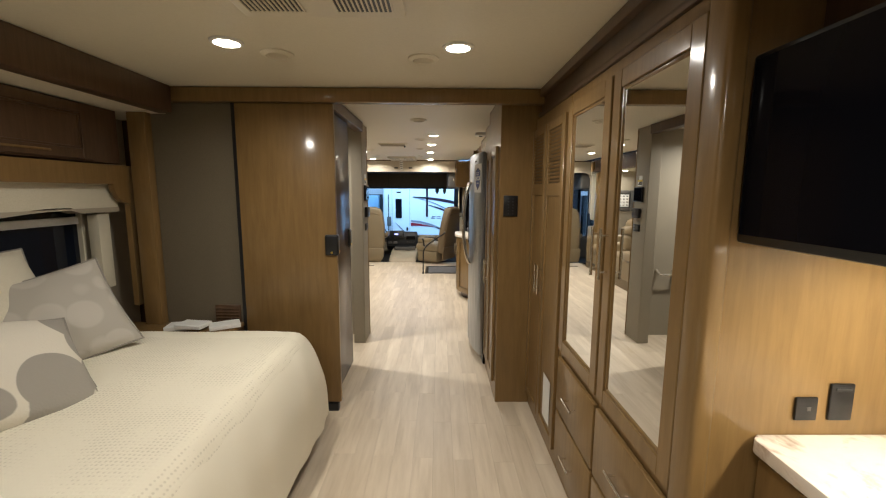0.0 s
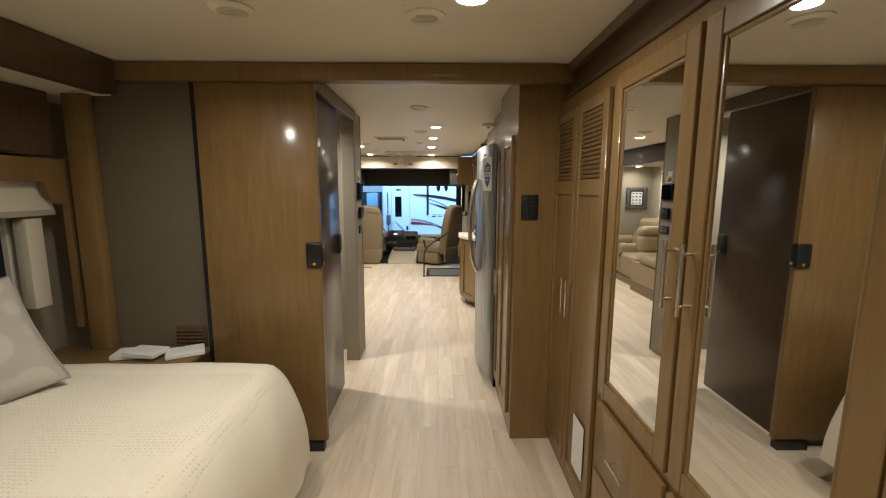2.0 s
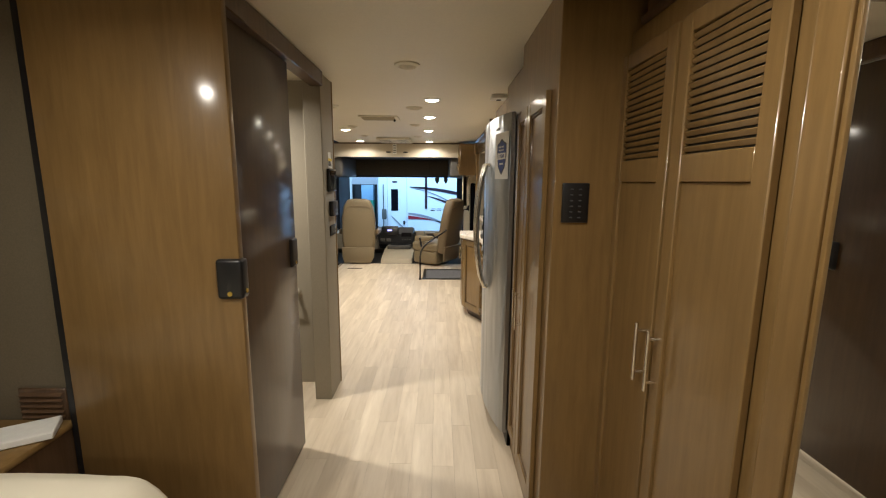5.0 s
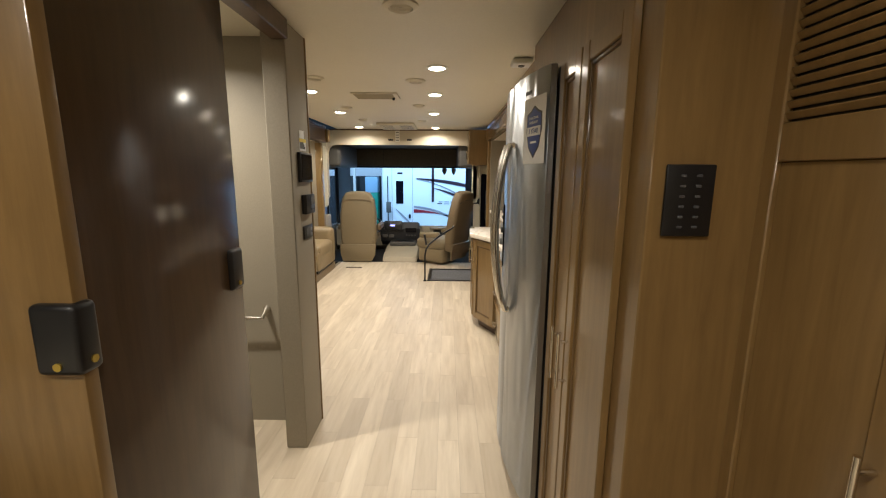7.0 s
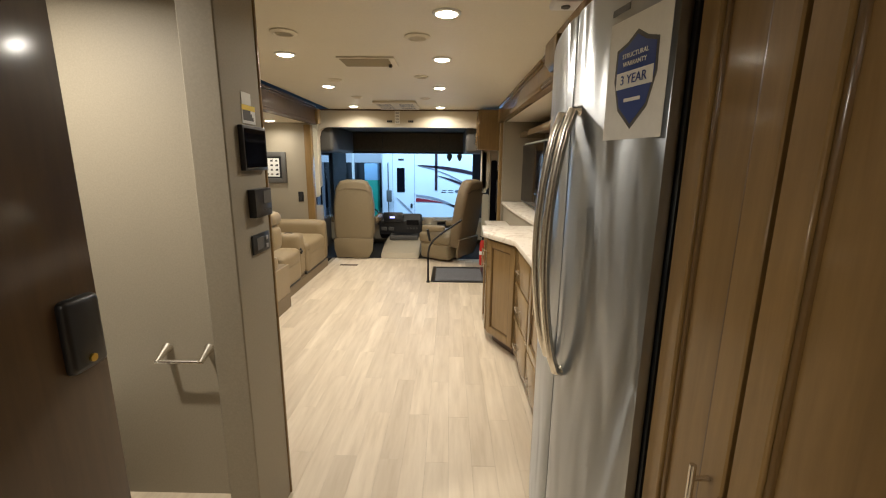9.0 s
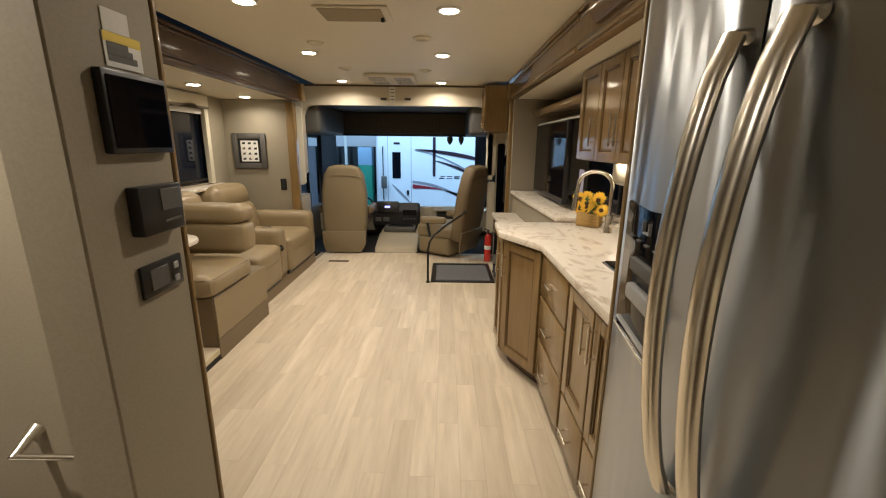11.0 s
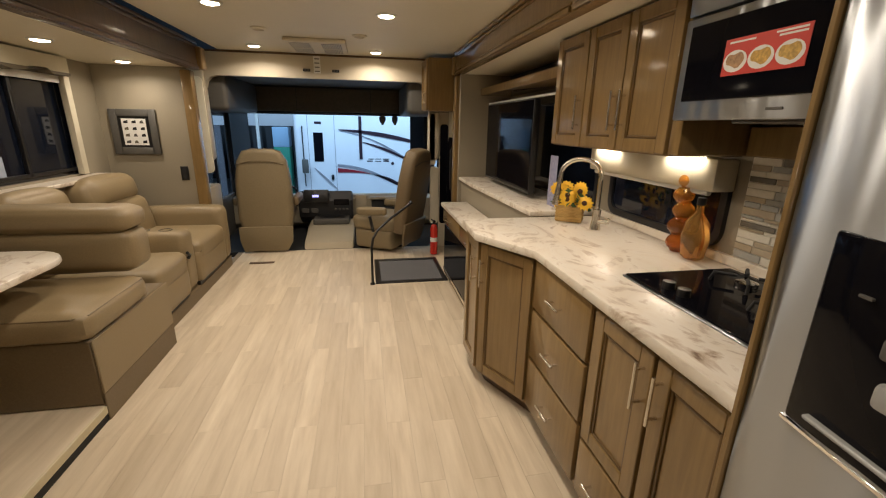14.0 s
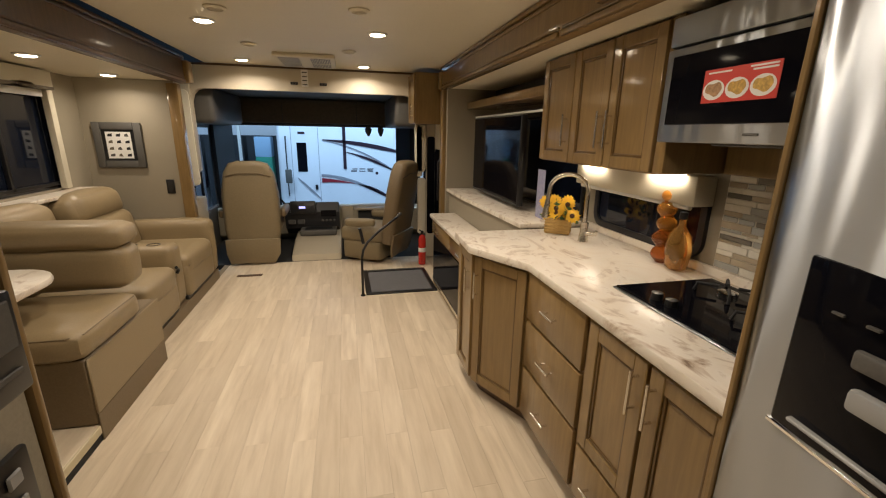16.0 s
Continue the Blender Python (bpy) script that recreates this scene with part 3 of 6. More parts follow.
# ---- kitchen ----
def base_cabinets():
    t = thing("kitchen_base_cabinet", (1.05, 4.87, 0), "glazed maple base cabinet with two framed doors over drawers", "cabinet")
    part("body", box(0.72, 1.41, 4.588, 5.205, 0.08, 0.868, 0.003), WOOD_GREY, t)
    part("kick", box(0.77, 1.40, 4.588, 5.205, 0.0, 0.08), WOOD_DARK, t)
    for a, b, first in ((5.195, 4.895, True), (4.88, 4.60, False)):
        w = a - b
        cabinet_door(t, west(0.72, a, 0.345), w, 0.51, WOOD_GREY, (w - 0.03 if first else 0.03, 0.40, 0.15))
        drawer_front(t, west(0.72, a, 0.10), w, 0.23, WOOD_GREY, 0.11)
    t = thing("kitchen_drawer_unit", (1.05, 5.46, 0), "glazed maple unit of three drawers with bar handles", "cabinet")
    part("body", prism([(1.41, 5.21), (1.41, 5.73), (0.72, 5.73), (0.72, 5.21)], 0.08, 0.868), WOOD_GREY, t)
    part("kick", box(0.77, 1.40, 5.21, 5.73, 0.0, 0.08), WOOD_DARK, t)
    for z, h in ((0.63, 0.232), (0.375, 0.24), (0.10, 0.26)):
        drawer_front(t, west(0.72, 5.715, z), 0.49, h, WOOD_GREY)
    t = thing("kitchen_corner_cabinet", (1.0, 6.0, 0), "glazed maple corner cabinet with a canted door", "cabinet")
    part("body", prism([(1.41, 5.735), (1.41, 6.36), (0.545, 6.36), (0.545, 6.07), (0.715, 5.735)], 0.08, 0.868), WOOD_GREY, t)
    part("kick", prism([(1.40, 5.735), (1.40, 6.34), (0.60, 6.34), (0.60, 6.09), (0.77, 5.735)], 0.0, 0.08), WOOD_DARK, t)
    d = Vector((0.715 - 0.545, 5.735 - 6.07, 0))
    w = d.length - 0.02
    d.normalize()
    cabinet_door(t, frame_matrix((0.545 + 0.01 * d.x, 6.07 + 0.01 * d.y, 0.10), d, (0, 0, 1)), w, 0.755, WOOD_GREY, (0.03, 0.6, 0.15))
    cabinet_door(t, west(0.545, 6.35, 0.10), 0.27, 0.755, WOOD_GREY, (0.24, 0.6, 0.15))


base_cabinets()
t_top = thing("kitchen_worktop", (1.05, 5.4, 0.872), "veined cream marble worktop over the base cabinets", "worktop")
part("slab", prism([(1.418, 4.588), (1.418, 6.40), (0.51, 6.40)] + arc(0.53, 6.05, 0.035, 180, 215, 4) + [(0.685, 5.70), (0.685, 4.588)], 0.872, 0.912, 0.008), MARBLE, t_top)
part("upstand", box(1.397, 1.4165, 4.60, 6.43, 0.9125, 0.953, 0.003), MARBLE, t_top)
solid("window_ledge", prism([(1.415, 6.44), (1.415, 8.27), (0.90, 8.27), (0.90, 7.7), (0.955, 6.44)], 0.905, 0.94, 0.008), MARBLE, "raised veined marble ledge under the television", "ledge")
structure("wall_ledge", prism([(1.415, 6.45), (1.415, 8.27), (0.93, 8.27), (0.93, 7.7), (0.98, 6.45)], 0.0, 0.905), WALLPAPER)


def fireplace_unit():
    t = thing("fireplace_cabinet", (0.8, 7.1, 0), "glazed maple low cabinet holding an electric fireplace", "cabinet")
    part("body", box(0.70, 0.925, 6.365, 7.95, 0.02, 0.69, 0.003), WOOD_GREY, t)
    drawer_front(t, west(0.70, 7.93, 0.555), 0.70, 0.125, WOOD_GREY)
    drawer_front(t, west(0.70, 7.20, 0.555), 0.70, 0.125, WOOD_GREY)
    f = part("fireplace", box(0.688, 0.70, 6.6, 7.9, 0.07, 0.53, 0.004), BLACK_GLASS, t, "black glass electric fireplace front")
    part("frame", box(0.684, 0.69, 6.6, 7.9, 0.07, 0.10, 0.002), NICKEL, f)
    return t


fireplace_unit()
solid("desk_top", box(0.665, 0.925, 6.41, 7.99, 0.692, 0.728, 0.008, 2), MARBLE, "low veined marble top over the fireplace cabinet", "worktop")


def wall_cabinets():
    t = thing("kitchen_wall_cabinet", (1.25, 5.95, 1.345), "glazed maple wall cabinet with framed doors", "cabinet")
    part("body", box(1.09, 1.418, 5.46, 6.49, 1.345, 1.925, 0.003), WOOD_GREY, t)
    cabinet_door(t, west(1.09, 6.48, 1.352), 0.345, 0.565, WOOD_GREY, (0.315, 0.17, 0.17))
    cabinet_door(t, west(1.09, 6.125, 1.352), 0.32, 0.565, WOOD_GREY, (0.29, 0.17, 0.17))
    cabinet_door(t, west(1.09, 5.795, 1.352), 0.325, 0.565, WOOD_GREY, (0.03, 0.17, 0.17))


wall_cabinets()


def microwave():
    t = thing("microwave_cabinet", (1.25, 5.0, 1.35), "glazed maple surround under and beside the microwave", "cabinet")
    part("bottom_panel", box(1.36, 1.418, 4.60, 5.395, 1.352, 1.462, 0.004), WOOD_GREY, t)
    part("stile", box(1.075, 1.418, 5.399, 5.457, 1.352, 1.925, 0.008, 2), WOOD_GREY, t)
    t = thing("microwave", (1.2, 4.98, 1.47), "stainless steel built-in microwave with a black glass door", "microwave")
    part("body", box(1.04, 1.418, 4.60, 5.395, 1.48, 1.90, 0.004), BLACK, t)
    part("door", box(1.02, 1.04, 4.61, 5.39, 1.475, 1.79, 0.006, 2), STEEL, t)
    part("window", box(1.014, 1.02, 4.65, 5.355, 1.535, 1.765, 0.003), BLACK_GLASS, t, "black glass window")
    part("vent_strip", box(1.022, 1.05, 4.61, 5.39, 1.797, 1.895, 0.008, 2), STEEL, t)
    part("bottom_light", box(1.08, 1.30, 4.75, 5.2, 1.466, 1.479, 0.004), GREY, t)
    part("badge", box(1.0165, 1.0205, 4.98, 5.03, 1.50, 1.507, 0.001), GREY, t)
    f = thing("food_sticker", (1.013, 5.04, 1.62), "red sticker with three pictured dishes on the microwave door", "sticker")
    x = 1.0125
    part("sheet", box(x, 1.0138, 4.945, 5.2, 1.60, 1.70), material("red_sticker", (0.55, 0.045, 0.03), 0.4), f)
    for k, c in enumerate(((0.55, 0.32, 0.16), (0.75, 0.45, 0.10), (0.80, 0.50, 0.12))):
        y = 5.157 - 0.083 * k
        dish = part("dish", prism([(y + 0.04 * math.cos(radians(a)), 1.638 + 0.030 * math.sin(radians(a))) for a in range(0, 360, 20)], x - 0.0006, x + 0.0004, axis="x"), PAPER, f, "pale plate")
        food = speckled("pictured_food", c, tuple(0.45 * v for v in c), 90, 0.4)
        part("food", prism([(y + 0.031 * math.cos(radians(a)), 1.641 + (0.020 + 0.005 * math.sin(a)) * math.sin(radians(a))) for a in range(0, 360, 20)], x - 0.0011, x - 0.0004, axis="x"), food, dish)
    for y0, y1, z in ((5.10, 5.185, 1.687), (4.955, 5.04, 1.690), (4.955, 5.03, 1.681)):
        part("print", box(x - 0.0006, x + 0.0004, y0, y1, z, z + 0.005), PAPER, f)


microwave()


def hob():
    t = thing("cooktop", (1.12, 5.03, 0.913), "black glass gas cooktop with a steel rim", "cooktop")
    part("rim", box(0.885, 1.355, 4.72, 5.345, 0.913, 0.920, 0.002), STEEL, t)
    part("glass", box(0.893, 1.347, 4.728, 5.337, 0.920, 0.926, 0.002), BLACK_GLASS, t)
    for x, y in ((0.95, 5.18), (0.95, 5.11)):
        part("knob", lathe([(0.022, 0), (0.02, 0.025), (0.001, 0.027)], (x, y, 0.926), 18), BLACK, t)
    return t


hob()

# ---- living slide ----
def bench():
    t = thing("dinette_bench", (-1.9, 6.5, 0.085), "tan leatherette dinette bench with a padded back", "bench")
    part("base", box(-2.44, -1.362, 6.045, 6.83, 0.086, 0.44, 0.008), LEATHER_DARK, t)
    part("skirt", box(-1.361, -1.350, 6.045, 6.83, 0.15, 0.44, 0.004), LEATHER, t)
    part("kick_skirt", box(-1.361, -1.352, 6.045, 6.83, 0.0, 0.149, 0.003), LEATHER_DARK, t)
    part("seat", cushion(-2.44, -1.345, 6.015, 6.60, 0.44, 0.585, 0.045, 0.015), LEATHER, t)
    part("backrest", cushion(-2.44, -1.37, 6.56, 6.79, 0.60, 0.85, 0.06, 0.012), LEATHER, t)
    part("seat_piping", tube([(-2.4, 6.02, 0.565), (-1.40, 6.02, 0.565), (-1.352, 6.065, 0.565), (-1.350, 6.55, 0.565)], 0.004, 6), LEATHER_DARK, t)
    part("head_roll", cushion(-2.44, -1.365, 6.55, 6.80, 0.835, 0.975, 0.06, 0.006), LEATHER, t)


bench()


def table():
    t = thing("dinette_table", (-1.95, 5.9, 0.09), "veined marble dinette table with rounded corners", "table")
    part("tabletop", prism(rounded(-2.43, -1.54, 5.20, 6.43, 0.22), 0.755, 0.79, 0.01), MARBLE, t)
    part("leg", lathe([(0.15, 0), (0.15, 0.01), (0.03, 0.02), (0.03, 0.65)], (-1.95, 5.9, 0.086), 20), NICKEL, t)


table()


def sofa():
    t = thing("theatre_sofa", (-1.9, 7.7, 0.085), "tan leatherette reclining sofa of two seats with a console", "sofa")
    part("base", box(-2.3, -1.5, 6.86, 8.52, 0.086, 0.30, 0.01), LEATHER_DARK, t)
    for a, b in ((6.90, 7.43), (7.67, 8.35)):
        part("footrest", cushion(-1.58, -1.445, a, b, 0.13, 0.40, 0.03, 0.01), LEATHER, t)
        part("seat", cushion(-2.15, -1.445, a, b, 0.30, 0.48, 0.05, 0.02), LEATHER, t)
        part("backrest", moved(cushion(-0.12, 0.12, a, b, 0, 0.36, 0.07, 0.03), pose(-2.13, 0, 0.42, 0, -12)), LEATHER, t)
        part("headrest", moved(cushion(-0.13, 0.11, a, b, 0, 0.24, 0.08, 0.03), pose(-2.21, 0, 0.74, 0, -14)), LEATHER, t)
    for a, b in ((6.90, 7.43), (7.67, 8.35)):
        part("seam", tube([(-1.443, a + 0.02, 0.395), (-1.44, (a + b) / 2, 0.398), (-1.443, b - 0.02, 0.395)], 0.0035, 6), LEATHER_DARK, t)
        part("kick", box(-1.52, -1.472, a, b, 0.09, 0.135, 0.004), BLACK, t)
    part("recliner_lever", tube([(-1.46, 7.475, 0.40), (-1.445, 7.48, 0.43), (-1.443, 7.43, 0.46)], 0.012, 10), BLACK, t, "black recliner lever")
    con = part("console", cushion(-2.1, -1.47, 7.44, 7.66, 0.12, 0.615, 0.05, 0.005), LEATHER, t)
    for x in (-1.62, -1.78):
        part("cup_holder", lathe([(0.048, 0), (0.048, 0.006), (0.04, 0.006), (0.038, -0.001), (0.001, -0.001)], (x, 7.55, 0.615), 20), BLACK, con)
    part("armrest", cushion(-2.2, -1.46, 8.37, 8.55, 0.10, 0.645, 0.06, 0.01), LEATHER, t)


sofa()
structure("trim_slide_ledge", box(-2.448, -2.27, 6.84, 8.33, 0.955, 0.985, 0.006), MARBLE)
structure("wall_ledge_left", box(-2.445, -2.33, 6.84, 8.33, 0.086, 0.955), WALLPAPER)


t_over = thing("overhead_cabinet", (-2.28, 5.8, 1.61), "dark maple overhead cabinet above the dinette", "cabinet")
part("body", box(-2.448, -2.12, 4.6, 6.845, 1.62, 1.92, 0.003), WOOD_DARK, t_over)
for k in range(3):
    cabinet_door(t_over, east(-2.12, 4.62 + k * 0.742, 1.625), 0.735, 0.285, WOOD_DARK)


# ---- cab ----
structure("floor_cab", box(-1.9, 1.0, 8.982, 11.0, -0.06, -0.002), speckled("black_carpet", (0.035, 0.034, 0.033), (0.02, 0.02, 0.02), 120, 0.95, 0.5))
structure("ceiling_cab", box(-1.9, 1.0, 8.985, 10.9, 1.93, 1.97), GREY)
arch = bmesh.new()
hdr = [(-1.62, CEIL - 0.002), (-1.62, 1.80)] + [(-1.62 + 0.12 - 0.12 * math.cos(radians(a)), 1.78 + 0.12 * math.sin(radians(a))) for a in (0, 30, 60, 90)] + [(0.55 + 0.12 * math.sin(radians(a)), 1.78 + 0.12 * math.cos(radians(a))) for a in (0, 30, 60, 90)] + [(0.67, CEIL - 0.002)]
prism(hdr, 8.90, 8.98, axis="y", bm=arch)
HEADER = speckled("tan_vinyl", (0.56, 0.495, 0.375), (0.52, 0.455, 0.345), 90, 0.55, 0.08)
structure("wall_cab_header", arch, HEADER)
structure("wall_cab_left_leg", prism([(-1.78, CEIL - 0.003), (-1.78, 1.10), (-1.75, 1.04), (-1.66, 1.04), (-1.622, 1.08), (-1.622, CEIL - 0.003)], 8.87, 8.98, 0.012, "y", seg=2), HEADER)
structure("wall_cab_right_leg", prism([(0.675, 1.588), (0.675, 1.09), (0.70, 1.05), (0.77, 1.05), (0.80, 1.09), (0.80, 1.588)], 8.90, 8.98, 0.012, "y", seg=2), HEADER)
structure("wall_cab_left_low", box(-1.9, -1.62, 8.625, 8.98, 0.0, 0.80, 0.02, 2), WALLPAPER)
structure("wall_right_front", box(0.93, 0.98, 8.345, 9.0, -0.3, CEIL), WALLPAPER)
structure("wall_cab_right", slab_with_holes("x", 0.93, 0.05, 9.0, 10.9, 0, 1.93, [(9.1, 10.3, 0.55, 1.5)]), GREY)
structure("wall_cab_left", slab_with_holes("x", -1.9, 0.05, 8.985, 10.9, 0, 1.93, [(9.1, 10.3, 0.5, 1.52)]), GREY)
structure("wall_cab_front", slab_with_holes("y", 10.6, 0.06, -1.9, 0.98, -0.2, 1.97, [(-1.68, 0.66, 0.38, 1.58)]), BLACK)


# ---- bedroom fittings ----
GREY_CLOTH = speckled("grey_cloth", (0.30, 0.275, 0.235), (0.26, 0.235, 0.20), 200, 0.9, 0.3)
GREY_MID = speckled("grey_print_cloth", (0.42, 0.39, 0.33), (0.38, 0.35, 0.30), 200, 0.9, 0.3)


def printed_cloth():
    m = material("pale_grey_leaf_print", (0.42, 0.39, 0.33), 0.9)
    p = coords(m, (1, 1, 1))
    v = node(m, "ShaderNodeTexVoronoi", Scale=6.0, Randomness=0.9)
    link(m, p, "Vector", v, "Vector")
    r = ramp(m, v, "Distance", [(0.40, (0.46, 0.43, 0.37)), (0.47, (0.395, 0.365, 0.31))])
    link(m, r, "Color", m.node_tree.nodes["Principled BSDF"], "Base Color")
    n = node(m, "ShaderNodeTexNoise", Scale=220.0, Detail=2.0)
    link(m, p, "Vector", n, "Vector")
    bump(m, n, "Fac", 0.3, 0.002)
    return m


PRINT = printed_cloth()


def leaf_cloth():
    m = material("cream_cloth_grey_leaves", (0.70, 0.65, 0.52), 0.9)
    p = coords(m, (1, 1, 1))
    v = node(m, "ShaderNodeTexVoronoi", Scale=3.9, Randomness=0.8)
    link(m, p, "Vector", v, "Vector")
    r = ramp(m, v, "Distance", [(0.50, (0.29, 0.265, 0.225)), (0.515, (0.60, 0.555, 0.46))])
    link(m, r, "Color", m.node_tree.nodes["Principled BSDF"], "Base Color")
    n = node(m, "ShaderNodeTexVoronoi", Scale=110.0)
    link(m, p, "Vector", n, "Vector")
    bump(m, n, "Distance", 0.35, 0.003)
    return m


LEAVES = leaf_cloth()


def pillow(at, w, h, deep, turn, mat, piping, label):
    """A stuffed pillow standing on its lower edge; turn is rx, ry, rz in degrees."""
    t = thing("pillow", (0, 0, 0), label, "pillow", "pillows on the bed", turn=0.0001)
    n = 24
    m = pose(*at, *turn)
    own = bmesh.new()
    sides = []
    for s in (1, -1):
        rows = []
        for i in range(n + 1):
            row = []
            for j in range(n + 1):
                u, v = 2 * i / n - 1, 2 * j / n - 1
                f = max(0.0, (1 - u * u) * (1 - v * v)) ** 0.42
                pull = 1 - 0.07 * (1 - abs(u) ** 2) * abs(v) ** 4 - 0.07 * (1 - abs(v) ** 2) * abs(u) ** 4
                z = s * deep / 2 * f * (1 + 0.15 * noise.noise((u * 2 + at[0], v * 2 + at[1], s)))
                row.append(own.verts.new((u * w / 2 * pull, v * h / 2 * pull, z)))
            rows.append(row)
        for i in range(n):
            for j in range(n):
                q = (rows[i][j], rows[i + 1][j], rows[i + 1][j + 1], rows[i][j + 1])
                own.faces.new(q if s > 0 else q[::-1])
        sides.append(rows)
    bmesh.ops.remove_doubles(own, verts=own.verts[:], dist=1e-4)
    bmesh.ops.recalc_face_normals(own, faces=own.faces[:])
    part("cover", moved(own, m), mat, t)
    edge = []
    for a, b in ((-1, -1), (1, -1), (1, 1), (-1, 1)):
        c, d = {(-1, -1): (1, -1), (1, -1): (1, 1), (1, 1): (-1, 1), (-1, 1): (-1, -1)}[(a, b)]
        for k in range(10):
            u, v = a + (c - a) * k / 10, b + (d - b) * k / 10
            pull = 1 - 0.07 * (1 - abs(u) ** 2) * abs(v) ** 4 - 0.07 * (1 - abs(v) ** 2) * abs(u) ** 4
            edge.append((u * w / 2 * pull, v * h / 2 * pull, 0))
    part("piping", moved(tube(edge + edge[:1], 0.006, 6), m), piping, t, "darker piped edge")
    t.matrix_basis = Matrix()
    return t


pillow((-1.78, 1.92, 0.96), 0.72, 0.54, 0.22, (66, 0, 84), FABRIC, GREY_CLOTH, "cream sleeping pillow with a grey piped edge")
pillow((-1.78, 1.35, 0.95), 0.70, 0.52, 0.20, (68, 0, 92), FABRIC, FABRIC, "cream sleeping pillow against the head of the bed")
pillow((-1.57, 2.12, 0.885), 0.54, 0.50, 0.16, (56, -12, 55), PRINT, GREY_CLOTH, "grey square cushion with a pale leaf print")
pillow((-1.36, 1.61, 0.83), 0.62, 0.52, 0.20, (38, 10, 66), LEAVES, GREY_CLOTH, "cream cushion with grey leaf patches")

# head end of the bed slide
structure("trim_head_arch", prism([(0.3, 1.655), (2.975, 1.655), (2.975, 0.75), (2.875, 0.75), (2.875, 1.42)] + [(2.875 - 0.12 * math.sin(radians(a)), 1.42 + 0.12 * (1 - math.cos(radians(a)))) for a in (20, 45, 70, 90)] + [(0.3, 1.54)], -1.745, -1.712, axis="x"), WOOD)


def overhead_bedroom():
    t = thing("bedroom_overhead_cabinet", (-1.8, 1.6, 1.62), "dark maple cabinet over the head of the bed", "cabinet")
    part("body", box(-1.948, -1.72, 0.2, 2.84, 1.665, 1.983, 0.003), WOOD_DARK, t)
    for k in range(3):
        d = cabinet_door(t, east(-1.72, 0.22 + k * 0.8, 1.675), 0.79, 0.30, WOOD_DARK)
        part("pull", box(-1.697, -1.69, 0.48 + k * 0.8, 0.75 + k * 0.8, 1.70, 1.712, 0.003), WOOD, d)


overhead_bedroom()


def wavy(a, b, top, low, dip, n=24):
    """A valance outline with a scalloped lower edge."""
    pts = [(a, top)]
    for k in range(n + 1):
        s = k / n
        pts.append((a + (b - a) * s, low - dip * max(0.0, 1 - abs((s * 2) % 2 - 1) * 2.2) ** 1.5 + 0.02 * (abs(s - 0.5) < 0.3)))
    return pts + [(b, top)]


def bedroom_window():
    t = thing("window_valance", (-1.85, 2.2, 1.38), "cream padded window valance with a scalloped edge", "valance")
    part("box", prism(wavy(1.2, 2.85, 1.545, 1.385, 0.03), -1.858, -1.77, axis="x"), FABRIC, t)
    part("band", prism(wavy(1.2, 2.854, 1.398, 1.37, 0.03), -1.858, -1.766, axis="x"), speckled("taupe_band", (0.42, 0.37, 0.28), (0.38, 0.33, 0.25), 200, 0.9, 0.3), t, "taupe band along the edge")
    for y in (1.25, 2.71):
        part("side_panel", box(-1.858, -1.79, y, y + 0.09, 0.90, 1.36, 0.006, 2), FABRIC, t)
    w = structure("window_1", box(-1.938, -1.93, 1.3, 2.76, 0.8, 1.5), GLASS_DARK, "dark night window behind the bed")
    part("window_frame", box(-1.935, -1.90, 2.72, 2.765, 0.8, 1.4, 0.004), FABRIC, w)
    part("blind", box(-1.925, -1.915, 1.3, 2.72, 1.30, 1.345, 0.003), PAPER, w, "pale blind pulled up")


bedroom_window()


def nightstand():
    t = thing("nightstand", (-1.4, 2.8, 0.06), "brown maple nightstand between the bed and the wall", "nightstand")
    part("body", box(-1.85, -1.05, 2.66, 2.912, 0.06, 0.60, 0.003), WOOD_DARK, t)
    part("top", box(-1.86, -1.04, 2.65, 2.914, 0.60, 0.625, 0.006, 2), WOOD, t)
    for k, (x, y, z, r) in enumerate(((-1.38, 2.78, 0.64, 12), (-1.30, 2.76, 0.655, -8), (-1.12, 2.8, 0.64, 30))):
        b = box(-0.09, 0.09, -0.06, 0.06, -0.013, 0.013, 0.004)
        solid("tissue_pack", moved(b, pose(x, y, z, 0, 0, r)), PAPER, "white folded paper packet on the nightstand", "paper packet", "papers on the nightstand")


nightstand()


def wall_vent():
    t = thing("wall_vent", (-1.14, 2.925, 0.62), "small brown louvred vent in the wall", "vent")
    part("frame", box(-1.24, -1.07, 2.918, 2.929, 0.60, 0.74, 0.003), WOOD_DARK, t)
    for k in range(6):
        part("slat", moved(box(-1.23, -1.08, -0.008, 0.008, -0.0015, 0.0015), pose(0, 2.914, 0.615 + 0.021 * k, 35)), WOOD_DARK, t)


wall_vent()
structure("trim_jamb_capital", box(-1.61, -1.50, 2.80, 2.852, 1.985, 2.10, 0.012, 3), WOOD)
structure("trim_door_plinth", box(-0.60, -0.42, 2.88, 2.928, 0.0, 0.055), BLACK)


def tv(x, y0, y1, z0, z1, label, deep=0.05):
    t = thing("television", (x + deep / 2, (y0 + y1) / 2, z0), label, "television")
    part("casing", box(x, x + deep, y0, y1, z0, z1, 0.008, 2), BLACK, t)
    part("screen", box(x - 0.002, x + 0.001, y0 + 0.012, y1 - 0.012, z0 + 0.02, z1 - 0.012), BLACK_GLASS, t, "dark glossy screen")
    part("badge", box(x - 0.003, x, (y0 + y1) / 2 - 0.02, (y0 + y1) / 2 + 0.02, z0 + 0.008, z0 + 0.012), NICKEL, t)
    return t


